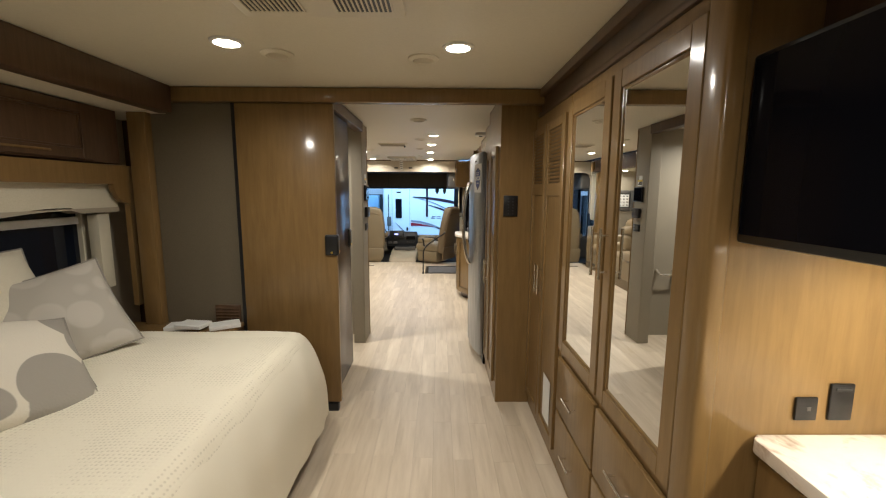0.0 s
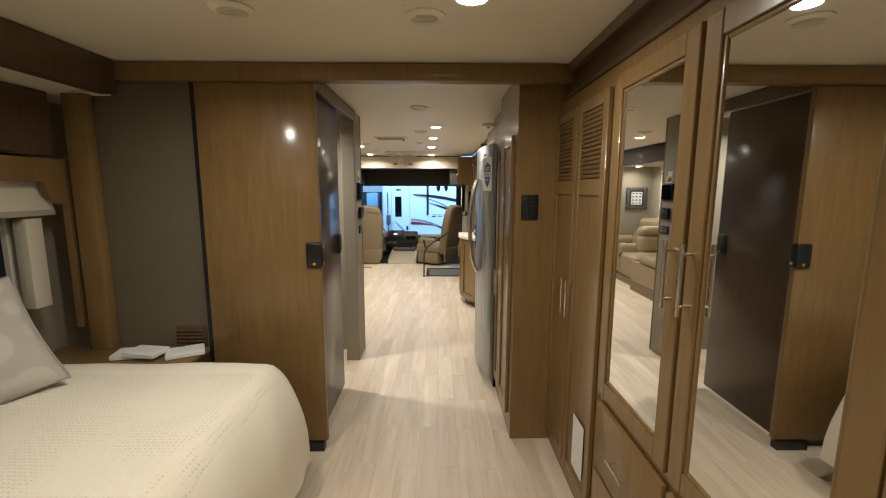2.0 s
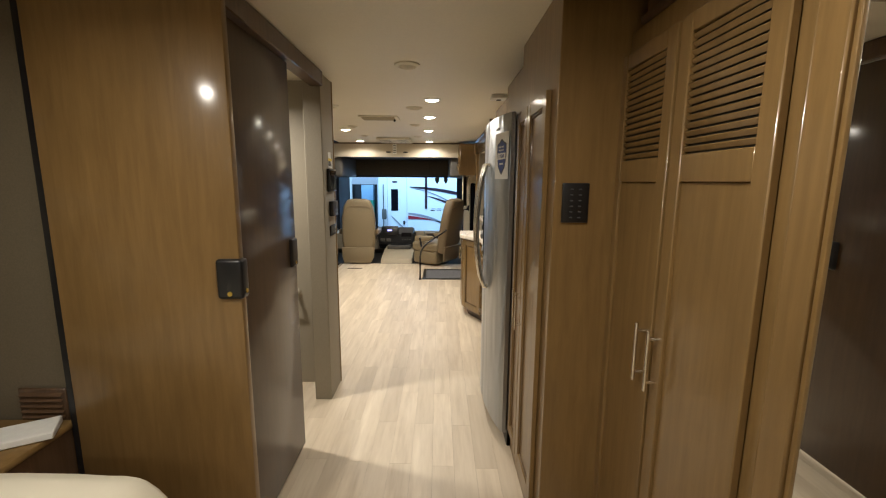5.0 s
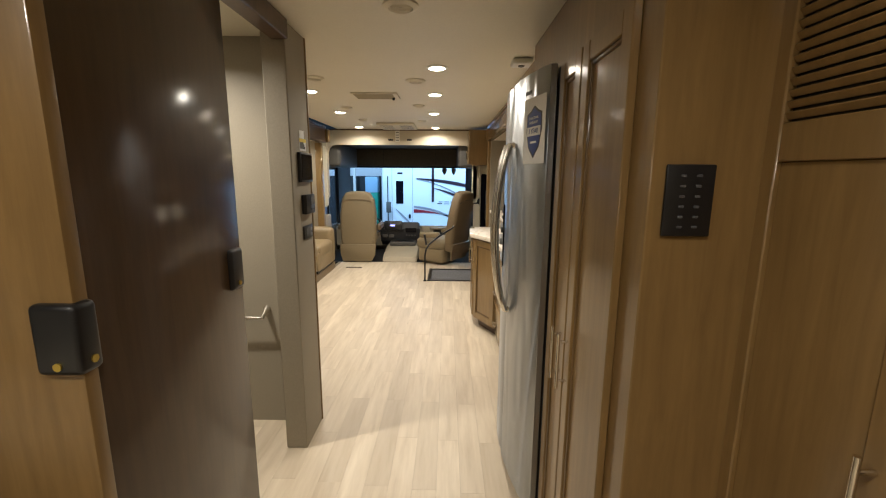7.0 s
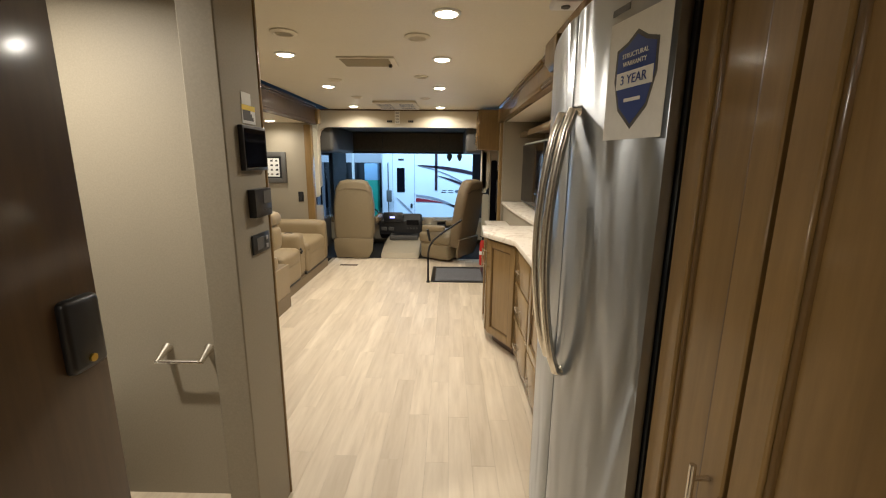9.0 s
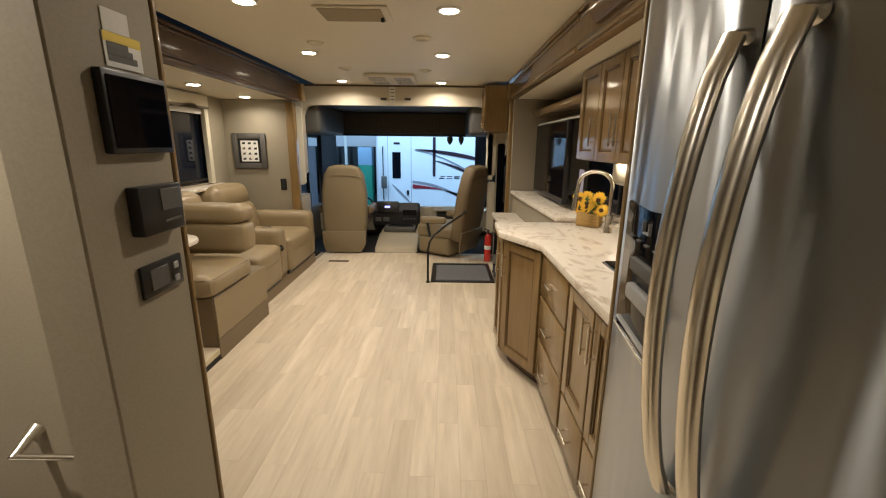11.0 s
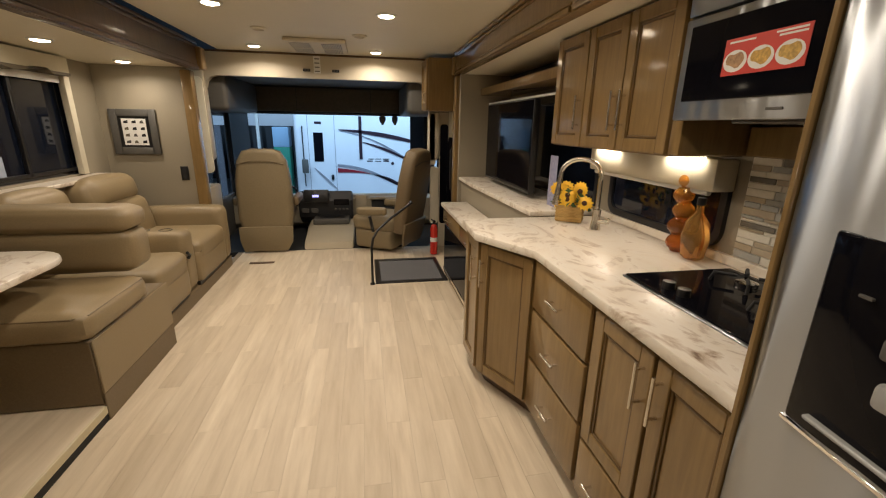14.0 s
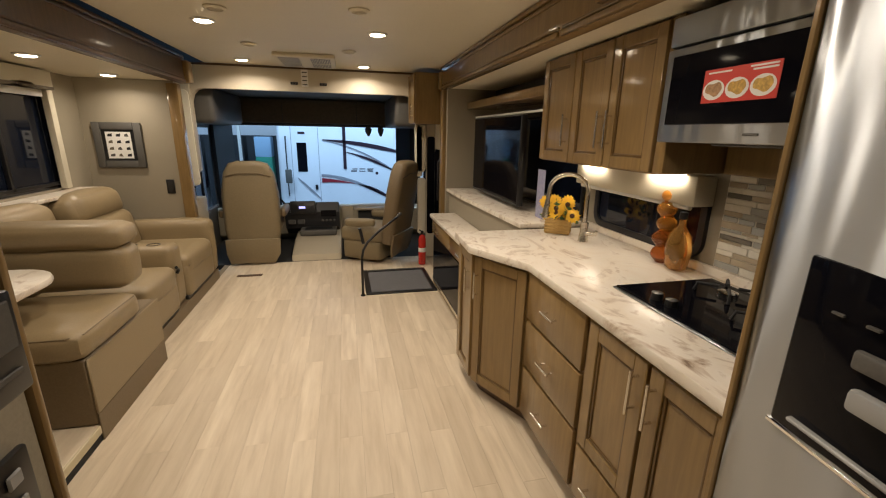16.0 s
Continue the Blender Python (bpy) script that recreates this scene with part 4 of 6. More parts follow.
tv(0.945, 0.42, 1.12, 1.395, 1.80, "flat black television hung over the dresser")


def tv_cabinet():
    t = thing("television_cabinet", (1.3, 0.5, 1.36), "brown maple cabinet behind the television", "cabinet")
    part("body", box(1.10, 1.498, -0.6, 1.136, 1.375, 1.97, 0.004), WOOD_DARK, t)
    part("mount", box(0.995, 1.10, 0.7, 0.85, 1.5, 1.7, 0.004), BLACK, t)
    # glowing strip and area light are added to brighten the wall above the dresser
    part("fill_strip", box(1.24, 1.30, 0.2, 1.0, 1.366, 1.375, 0.002), LENS, t, "added glowing strip under the cabinet that brightens the dresser wall")
    d = bpy.data.lights.new("dresser_fill", "AREA")
    d.shape, d.size, d.size_y, d.energy, d.color = "RECTANGLE", 0.06, 0.8, 3.6, (1.0, 0.86, 0.64)
    new("dresser_fill", d).matrix_basis = pose(1.27, 0.6, 1.36)


tv_cabinet()


def dresser():
    t = thing("dresser", (1.3, 0.3, 0), "brown maple dresser under a marble top", "dresser")
    part("body", box(1.08, 1.498, -0.6, 1.136, 0.0, 0.872, 0.004), WOOD, t)
    for k in range(3):
        for y in (1.125, 0.55):
            drawer_front(t, west(1.08, y, 0.08 + 0.262 * k), 0.56, 0.25, WOOD, 0.13)
    solid("marble_slab", prism([(1.498, -0.62), (1.498, 1.137), (1.06, 1.137)] + arc(1.06, 1.11, 0.02, 90, 180, 4) + [(1.04, -0.62)], 0.874, 0.911, 0.006), MARBLE, "veined grey marble dresser top", "worktop")


dresser()


def plate(name, m, w, h, mat, label, category, marks=(), mark_mat=None, deep=0.008):
    t = thing(name, m.translation, label, category)
    p = part("plate", moved(box(0, w, 0, h, 0, deep, 0.003, 2), m), mat, t)
    for a, b, c, d in marks:
        part("key", moved(box(a, b, c, d, deep - 0.001, deep + 0.002, 0.001), m), mark_mat or WHITE, t)
    return t


plate("wall_outlet", south(1.147, 1.139, 0.95), 0.054, 0.060, BLACK, "small black outlet plate beside the dresser", "outlet", [(0.026, 0.036, 0.026, 0.036)], GREY)
plate("wall_outlet", south(1.230, 1.139, 0.95), 0.058, 0.095, BLACK, "tall black outlet plate beside the dresser", "outlet", [(0.010, 0.048, 0.078, 0.086)], RUBBER)
KEYPAD = [(0.028 + 0.03 * i, 0.038 + 0.03 * i, 0.016 + 0.02 * j, 0.021 + 0.02 * j) for i in range(2) for j in range(6)]
plate("keypad", south(0.702, 2.999, 1.34), 0.095, 0.14, BLACK, "black keypad of light switches on the cabinet end", "switch panel", KEYPAD, speckled("grey_print", (0.08, 0.08, 0.085), (0.06, 0.06, 0.065), 90))
solid("paper_tag", box(0.8885, 0.8898, 2.37, 2.51, 0.19, 0.45), PAPER, "white paper tag on the wardrobe door", "tag")


# ceiling fittings
def round_vent(x, y, r=0.075, name="ceiling_speaker", label="round cream ceiling speaker", category="speaker"):
    t = thing(name, (x, y, CEIL), label, category, "round ceiling fittings")
    part("ring", lathe([(r * 0.62, 0), (r, 0), (r, -0.006), (r * 0.7, -0.014), (r * 0.62, -0.008)], (x, y, CEIL - 0.001), 28), CREAM, t)
    g = part("grille", lathe([(r * 0.62, 0), (r * 0.6, -0.006), (0.001, -0.010)], (x, y, CEIL - 0.001), 24), GREY, t)
    for k in range(-2, 3):
        w = r * 0.6 * math.sqrt(1 - (k / 3.2) ** 2)
        part("slat", box(x - w, x + w, y + k * r * 0.19 - 0.002, y + k * r * 0.19 + 0.002, CEIL - 0.014, CEIL - 0.006), CREAM, g)


for x, y in ((-0.49, 2.235), (0.19, 2.29), (0.08, 4.03), (0.035, 5.43), (-0.70, 5.355), (-0.02, 6.58), (-0.79, 6.74), (-0.06, 7.84), (-0.82, 7.75)):
    round_vent(x, y, 0.075 if y < 6 else 0.06)


def air_vent(x0, x1, y0, y1):
    t = thing("air_conditioner_grille", ((x0 + x1) / 2, (y0 + y1) / 2, CEIL), "cream ceiling air conditioner cover with two dark grilles", "air vent", "air conditioner covers")
    part("cover", box(x0, x1, y0, y1, CEIL - 0.035, CEIL - 0.001, 0.012, 2), CREAM, t)
    w = (x1 - x0) * 0.33
    for a in (x0 + 0.04, x1 - 0.04 - w):
        g = part("grille", box(a, a + w, y0 + 0.06, y1 - 0.06, CEIL - 0.0365, CEIL - 0.03), BLACK, t, "dark slotted grille")
        for k in range(13):
            part("slat", box(a + w * k / 12 - 0.003, a + w * k / 12 + 0.003, y0 + 0.06, y1 - 0.06, CEIL - 0.040, CEIL - 0.0366), CREAM, g)
        part("slat", box(a, a + w, (y0 + y1) / 2 - 0.006, (y0 + y1) / 2 + 0.006, CEIL - 0.041, CEIL - 0.0366), CREAM, g)


air_vent(-0.41, 0.15, 1.25, 1.74)
air_vent(-0.70, -0.18, 8.03, 8.66)


def hatch():
    t = thing("ceiling_hatch", (-0.36, 6.02, CEIL), "square ceiling hatch with a tan shade", "hatch")
    part("frame", box(-0.56, -0.16, 5.90, 6.17, CEIL - 0.012, CEIL - 0.001, 0.004), CREAM, t)
    part("shade", box(-0.54, -0.20, 5.92, 6.15, CEIL - 0.015, CEIL - 0.0125), speckled("tan_shade", (0.33, 0.28, 0.18), (0.30, 0.25, 0.16), 120, 0.9), t, "tan cloth shade")
    part("knob", lathe([(0.012, 0), (0.010, -0.02), (0.001, -0.022)], (-0.21, 6.08, CEIL - 0.015), 12), BLACK, t)


hatch()
t_smoke = thing("smoke_detector", (0.72, 4.85, CEIL), "cream plastic smoke detector on the ceiling", "smoke detector")
part("casing", box(0.66, 0.78, 4.79, 4.91, CEIL - 0.035, CEIL - 0.001, 0.012, 3), WHITE, t_smoke)
part("sensor", lathe([(0.02, 0), (0.018, -0.006), (0.001, -0.007)], (0.72, 4.85, CEIL - 0.035), 16), GREY, t_smoke)

# ---- passage and bathroom ----
def towel_bar():
    t = thing("towel_bar", (-0.83, 4.42, 0.68), "short brushed nickel towel bar on the wallpaper", "towel bar")
    z = 0.665
    part("bar", tube([(-0.925, 4.365, z), (-0.735, 4.365, z)], 0.008, 12), NICKEL, t)
    for x in (-0.915, -0.742):
        part("bracket", tube([(x, 4.432, z + 0.03), (x, 4.405, z + 0.022), (x, 4.36, z)], [0.022, 0.014, 0.010], 14), NICKEL, t)


towel_bar()


def toilet():
    t = thing("toilet", (-1.3, 4.12, 0), "white porcelain toilet with a closed lid", "toilet")
    part("bowl", moved(lathe([(0.11, 0), (0.10, 0.05), (0.10, 0.2), (0.17, 0.36), (0.18, 0.40)], (0, 0, 0), 28), pose(-1.27, 4.13, 0) @ Matrix.Diagonal((1.15, 1, 1, 1))), WHITE, t)
    part("seat", moved(lathe([(0.19, 0), (0.195, 0.01), (0.19, 0.022)], (0, 0, 0.402), 32), pose(-1.27, 4.13, 0) @ Matrix.Diagonal((1.2, 1, 1, 1))), WHITE, t)
    part("lid", moved(lathe([(0.185, 0), (0.19, 0.01), (0.17, 0.025), (0.001, 0.03)], (0, 0, 0.425), 32), pose(-1.27, 4.13, 0) @ Matrix.Diagonal((1.2, 1, 1, 1))), WHITE, t)
    part("tank", box(-1.75, -1.52, 3.95, 4.31, 0.36, 0.72, 0.03, 3), WHITE, t)


toilet()
downlight(-1.15, 3.88, watts=18)

SX = -0.461
plate("control_screen", east(SX, 4.255, 1.412), 0.172, 0.148, BLACK, "black touch screen control panel on the post", "control panel", [(0.008, 0.164, 0.01, 0.138)], BLACK_GLASS, 0.018)
plate("thermostat", east(SX, 4.285, 1.25), 0.13, 0.098, BLACK, "black thermostat with a small grey display", "thermostat", [(0.06, 0.122, 0.045, 0.09), (0.065, 0.12, 0.02, 0.026)], GREY, 0.027)
t_sw = plate("switch_plate", east(SX, 4.283, 1.118), 0.13, 0.07, BLACK, "dark grey switch plate with small pale switches", "switch plate", [(0.03, 0.05, 0.02, 0.03), (0.03, 0.05, 0.038, 0.048)], GREY)
for z in (1.128, 1.158):
    part("switch", box(SX + 0.0075, SX + 0.0115, 4.378, 4.396, z, z + 0.016, 0.002), GREY_LIGHT, t_sw, "pale grey switch")
part("switch", box(SX + 0.0075, SX + 0.0105, 4.305, 4.362, 1.130, 1.176, 0.003), GREY, t_sw, "broad grey switch")
YELLOW = material("yellow_print", (0.75, 0.55, 0.06), 0.6)
t_lab = thing("warning_label", (SX, 4.3, 1.58), "white warning label with a yellow band above the screen", "label")
part("sheet", box(SX, SX + 0.0012, 4.295, 4.39, 1.568, 1.628), PAPER, t_lab)
part("band", box(SX + 0.0012, SX + 0.0018, 4.295, 4.39, 1.611, 1.628), YELLOW, t_lab)
part("sheet", box(SX, SX + 0.0012, 4.30, 4.365, 1.629, 1.668), PAPER, t_lab)
for k in range(3):
    part("print", box(SX + 0.0012, SX + 0.0018, 4.302, 4.375 - 0.01 * k, 1.578 + 0.011 * k, 1.590 + 0.011 * k), GREY, t_lab)

# warranty badge on the refrigerator
NAVY = material("navy_print", (0.02, 0.05, 0.22), 0.35)
SKY = material("blue_print", (0.05, 0.16, 0.42), 0.35)
t_badge = thing("door_sticker", (0.58, 3.78, 1.51), "white refrigerator sticker with a blue shield", "sticker")


def on_fridge(y):
    return 0.5965 - 0.232 * (y - 3.765)


def sticker_piece(name, outline, lift, mat):
    own = bmesh.new()
    top = [own.verts.new((on_fridge(y) - lift, y, z)) for y, z in outline]
    low = [own.verts.new((on_fridge(y) - lift + 0.0008, y, z)) for y, z in outline]
    own.faces.new(top)
    own.faces.new(low[::-1])
    for k in range(len(outline)):
        own.faces.new((top[k], low[k], low[(k + 1) % len(outline)], top[(k + 1) % len(outline)]))
    bmesh.ops.recalc_face_normals(own, faces=own.faces[:])
    return part(name, own, mat, t_badge)


def shield(cy, cz, s):
    return [(cy - 0.062 * s, cz + 0.062 * s), (cy - 0.03 * s, cz + 0.072 * s), (cy, cz + 0.09 * s), (cy + 0.03 * s, cz + 0.072 * s), (cy + 0.062 * s, cz + 0.062 * s), (cy + 0.064 * s, cz), (cy + 0.045 * s, cz - 0.06 * s), (cy, cz - 0.10 * s), (cy - 0.045 * s, cz - 0.06 * s), (cy - 0.064 * s, cz)]


sticker_piece("sheet", [(3.675, 1.498), (3.855, 1.498), (3.855, 1.738), (3.675, 1.738)], 0.0, PAPER)
sticker_piece("shield", shield(3.765, 1.618, 1.0), 0.0006, GREY)
sticker_piece("shield", shield(3.765, 1.618, 0.9), 0.0012, NAVY)
sticker_piece("band", [(3.71, 1.6), (3.82, 1.6), (3.82, 1.633), (3.71, 1.633)], 0.0018, PAPER)


def lettering(name, words, size, m, mat, parent):
    c = bpy.data.curves.new(name, "FONT")
    c.body, c.size, c.align_x, c.align_y, c.extrude = words, size, "CENTER", "CENTER", 0.0004
    tmp = bpy.data.objects.new(name, c)
    me = bpy.data.meshes.new_from_object(tmp)
    bpy.data.objects.remove(tmp)
    bm = bmesh.new()
    bm.from_mesh(me)
    bpy.data.meshes.remove(me)
    return part(name, moved(bm, m), mat, parent, soft=False)


lettering("lettering", "3 YEAR", 0.026, frame_matrix((on_fridge(3.765) - 0.003, 3.765, 1.616), (0.226, -0.9741, 0), (0, 0, 1)), NAVY, t_badge)
lettering("lettering", "STRUCTURAL", 0.013, frame_matrix((on_fridge(3.765) - 0.003, 3.765, 1.663), (0.226, -0.9741, 0), (0, 0, 1)), PAPER, t_badge)
lettering("lettering", "WARRANTY", 0.013, frame_matrix((on_fridge(3.765) - 0.003, 3.765, 1.647), (0.226, -0.9741, 0), (0, 0, 1)), PAPER, t_badge)
sticker_piece("mark", [(3.74, 1.573), (3.79, 1.573), (3.79, 1.58), (3.74, 1.58)], 0.0018, PAPER)
structure("trim_fridge_end", box(0.622, 0.67, 4.571, 4.586, 0.0, 1.925, 0.004), WOOD_GREY)

# ---- kitchen fittings ----
def faucet():
    x, y = 1.18, 6.06
    t = thing("faucet", (x, y, 0.913), "brushed nickel pull-down kitchen faucet", "faucet")
    part("base", lathe([(0.030, 0), (0.028, 0.012), (0.022, 0.05), (0.022, 0.11)], (x, y, 0.912), 20), NICKEL, t)
    pts = [(x, y, 1.0)] + [(x, y, 1.2)] + [(x - 0.085 + 0.085 * math.cos(radians(a)), y + 0.06 * (1 - math.cos(radians(a))), 1.20 + 0.085 * math.sin(radians(a))) for a in range(15, 181, 15)] + [(x - 0.178, y + 0.125, 1.12)]
    part("spout", tube(pts, 0.0125, 14), NICKEL, t)
    part("spray_head", tube([(x - 0.176, y + 0.124, 1.13), (x - 0.186, y + 0.13, 1.03)], [0.014, 0.019], 14), NICKEL, t)
    part("lever", tube([(x, y, 0.955), (x + 0.03, y - 0.07, 0.965), (x + 0.03, y - 0.075, 0.985)], [0.013, 0.011, 0.009], 12), NICKEL, t)


faucet()


def flowers():
    x, y = 1.13, 6.27
    t = thing("flower_basket", (x, y, 0.913), "woven basket of yellow sunflowers on the worktop", "flower basket")
    wick = speckled("wicker", (0.55, 0.36, 0.12), (0.38, 0.23, 0.07), 60, 0.7, 0.6, stretch=(1, 1, 3))
    b = part("basket", moved(box(-0.075, 0.075, -0.045, 0.045, 0, 0.095, 0.008, 2), pose(x, y, 0.913, 0, 0, -35)), wick, t)
    for k in range(5):
        part("weave", moved(box(-0.078, 0.078, -0.048, 0.048, 0.010 + 0.018 * k, 0.020 + 0.018 * k, 0.004), pose(x, y, 0.913, 0, 0, -35)), wick, b)
    petal = material("sunflower_petal", (0.85, 0.50, 0.02), 0.6)
    heart = speckled("sunflower_heart", (0.09, 0.035, 0.01), (0.05, 0.02, 0.006), 300, 0.9, 0.6)
    leaf = speckled("leaf_green", (0.07, 0.13, 0.03), (0.05, 0.10, 0.02), 60, 0.6)
    rng = random.Random(4)
    for k in range(26):
        a = rng.uniform(-1, 1)
        c = Vector((x + 0.085 * a * 0.82 + rng.uniform(-0.03, 0.03), y - 0.085 * a * 0.57 + rng.uniform(-0.03, 0.03), 0.913 + 0.10 + rng.uniform(0.0, 0.125) * (1 - 0.4 * abs(a))))
        face = look(c, (x - 1.3 + rng.uniform(-0.9, 0.9), y - 2.2 + rng.uniform(-0.9, 0.9), 1.5 + rng.uniform(-0.3, 0.9)))
        f = part("flower", moved(lathe([(0.016, 0), (0.014, -0.008), (0.001, -0.011)], (0, 0, 0), 12), face), heart, t, "brown flower heart")
        pet = bmesh.new()
        for ring, (n, r0, r1) in enumerate(((13, 0.012, 0.046), (11, 0.010, 0.038))):
            for i in range(n):
                an = 2 * math.pi * (i + 0.5 * ring) / n + rng.uniform(-0.1, 0.1)
                d, s = Vector((math.cos(an), math.sin(an), 0)), Vector((-math.sin(an), math.cos(an), 0))
                z = Vector((0, 0, -0.003 * ring))
                v = [pet.verts.new(p) for p in (d * r0 + z, d * (r0 + r1) / 2 + s * 0.0095 + z + Vector((0, 0, -0.003)), d * r1 + z + Vector((0, 0, rng.uniform(0, 0.010))), d * (r0 + r1) / 2 - s * 0.0095 + z + Vector((0, 0, -0.003)))]
                pet.faces.new(v)
        part("petals", moved(pet, face), petal, f, "bright yellow petals")
    lv = bmesh.new()
    for k in range(26):
        c = Vector((x + rng.uniform(-0.08, 0.08), y + rng.uniform(-0.08, 0.08), 0.913 + rng.uniform(0.08, 0.2)))
        m = pose(*c, rng.uniform(0, 360), rng.uniform(0, 360), rng.uniform(0, 360))
        lv.faces.new([lv.verts.new(m @ Vector(p)) for p in ((0, 0, 0), (0.012, 0.02, 0.004), (0, 0.05, 0), (-0.012, 0.02, 0.004))])
    part("leaves", lv, leaf, t, "green leaves")


flowers()
AMBER = material("amber_glass", (0.9, 0.38, 0.05), 0.03)
AMBER.node_tree.nodes["Principled BSDF"].inputs["Transmission Weight"].default_value = 0.8
AMBER_DARK = material("dark_amber_preserve", (0.58, 0.16, 0.024), 0.03)
AMBER_DARK.node_tree.nodes["Principled BSDF"].inputs["Transmission Weight"].default_value = 0.8
OLIVE = material("infused_oil", (0.85, 0.48, 0.13), 0.03)
OLIVE.node_tree.nodes["Principled BSDF"].inputs["Transmission Weight"].default_value = 0.85
CLEAR = material("clear_glass", (0.9, 0.9, 0.85), 0.03)
CLEAR.node_tree.nodes["Principled BSDF"].inputs["Transmission Weight"].default_value = 1.0


def bottles():
    x, y = 1.33, 5.62
    t = thing("stacked_jar_bottle", (x, y, 0.913), "tall bottle of five stacked globes of amber preserves", "bottle")
    z = 0.913
    for k, r in enumerate((0.053, 0.048, 0.046, 0.044, 0.041)):
        h = r * 1.55
        prof = [(0.55 * r, 0)] + [(r * math.sin(radians(a)), h / 2 * (1 - math.cos(radians(a)))) for a in range(40, 141, 20)] + [(0.55 * r, h)]
        part("globe", lathe(prof, (x + 0.006 * (-1) ** k, y, z), 22), (AMBER_DARK, AMBER_DARK, AMBER, AMBER, AMBER)[k], t, "amber filled glass globe")
        z += h - 0.002
    part("neck", lathe([(0.02, 0), (0.014, 0.03), (0.014, 0.07)], (x, y, z), 16), CLEAR, t)
    part("cap", lathe([(0.016, 0), (0.016, 0.04), (0.001, 0.042)], (x, y, z + 0.035), 16), GREY, t)
    x, y = 1.31, 5.50
    t = thing("oil_bottle", (x, y, 0.913), "square glass bottle of infused oil with a dark stopper", "bottle")
    prof = [(0.030, 0), (0.046, 0.012), (0.056, 0.09), (0.046, 0.16), (0.016, 0.20), (0.014, 0.235)]
    part("glass", moved(lathe(prof, (0, 0, 0), 22), pose(x, y, 0.913, 0, 0, 20) @ Matrix.Diagonal((0.75, 1.05, 1, 1))), OLIVE, t)
    part("stopper", lathe([(0.017, 0), (0.017, 0.03), (0.001, 0.032)], (x, y, 1.147), 16), BLACK, t)


bottles()


LENS_SOFT = material("strip_lens", (0.9, 0.88, 0.8), 0.4, emit=(1.0, 0.88, 0.66), strength=6)


def kitchen_window():
    w = structure("window_2", prism(rounded(5.49, 6.30, 0.975, 1.26, 0.07), 1.408, 1.418, axis="x"), GLASS_DARK, "dark rounded window over the worktop")
    outer, inner = rounded(5.47, 6.32, 0.955, 1.28, 0.085), rounded(5.505, 6.285, 0.99, 1.245, 0.06)
    own = bmesh.new()
    va = [own.verts.new((1.398, *p)) for p in outer]
    vb = [own.verts.new((1.398, *p)) for p in inner]
    vc = [own.verts.new((1.419, *p)) for p in outer]
    vd = [own.verts.new((1.409, *p)) for p in inner]
    n = len(outer)
    for k in range(n):
        j = (k + 1) % n
        own.faces.new((va[k], va[j], vb[j], vb[k]))
        own.faces.new((va[k], vc[k], vc[j], va[j]))
        own.faces.new((vb[k], vb[j], vd[j], vd[k]))
    bmesh.ops.recalc_face_normals(own, faces=own.faces[:])
    part("window_frame", own, BLACK, w, "black rubber window frame")
    t = thing("kitchen_valance", (1.36, 5.95, 1.2), "cream padded valance over the kitchen window", "valance")
    part("box", box(1.31, 1.416, 5.46, 6.42, 1.205, 1.335, 0.008, 2), FABRIC, t)
    part("roller", tube([(1.335, 5.50, 1.195), (1.335, 6.38, 1.195)], 0.011, 12), PAPER, t, "pale rolled blind")
    t = thing("under_cabinet_light", (1.3, 5.9, 1.344), "slim lit strip under the wall cabinet", "lamp")
    for y in (5.52, 6.12):
        part("lens", box(1.28, 1.31, y, y + 0.22, 1.336, 1.3445, 0.002), LENS_SOFT, t)
        d = bpy.data.lights.new("cabinet_lamp", "AREA")
        d.shape, d.size, d.size_y, d.energy, d.color = "RECTANGLE", 0.03, 0.22, 0.9, (1.0, 0.88, 0.70)
        new("cabinet_lamp", d).matrix_basis = pose(1.295, y + 0.11, 1.333)


kitchen_window()


def backsplash():
    w = structure("wall_backsplash", box(1.410, 1.4185, 4.60, 5.40, 0.955, 1.42), material("grout", (0.62, 0.58, 0.48), 0.9))
    rng = random.Random(9)
    glazes = [speckled("grey_glass_tile", (0.20, 0.18, 0.15), (0.15, 0.135, 0.11), 20, 0.1), speckled("pale_stone_tile", (0.74, 0.70, 0.60), (0.64, 0.60, 0.50), 30, 0.35), speckled("silver_tile", (0.42, 0.42, 0.39), (0.36, 0.36, 0.33), 40, 0.2), speckled("beige_tile", (0.45, 0.38, 0.27), (0.38, 0.31, 0.22), 30, 0.3)]
    shapes = {}
    z = 0.958
    while z < 1.40:
        h = rng.choice((0.013, 0.022, 0.022, 0.03))
        y = 5.398
        first = rng.uniform(0.06, 0.16)
        while y > 4.62:
            w_t = min(first or rng.choice((0.075, 0.12, 0.15)), y - 4.602)
            first = 0
            g = rng.choice((0, 1, 1, 1, 2, 2, 3, 3, 1))
            key = (round(w_t, 2), h, g)
            if key not in shapes:
                shapes[key] = mesh_of("tile", box(-0.004, 0.0, -key[0] / 2 + 0.001, key[0] / 2 - 0.001, 0.001, h - 0.001, 0.0012), glazes[g])
            ob = new("tile", shapes[key])
            ob.location = (1.410, y - w_t / 2, z)
            ob.parent = w
            y -= w_t
        z += h


backsplash()


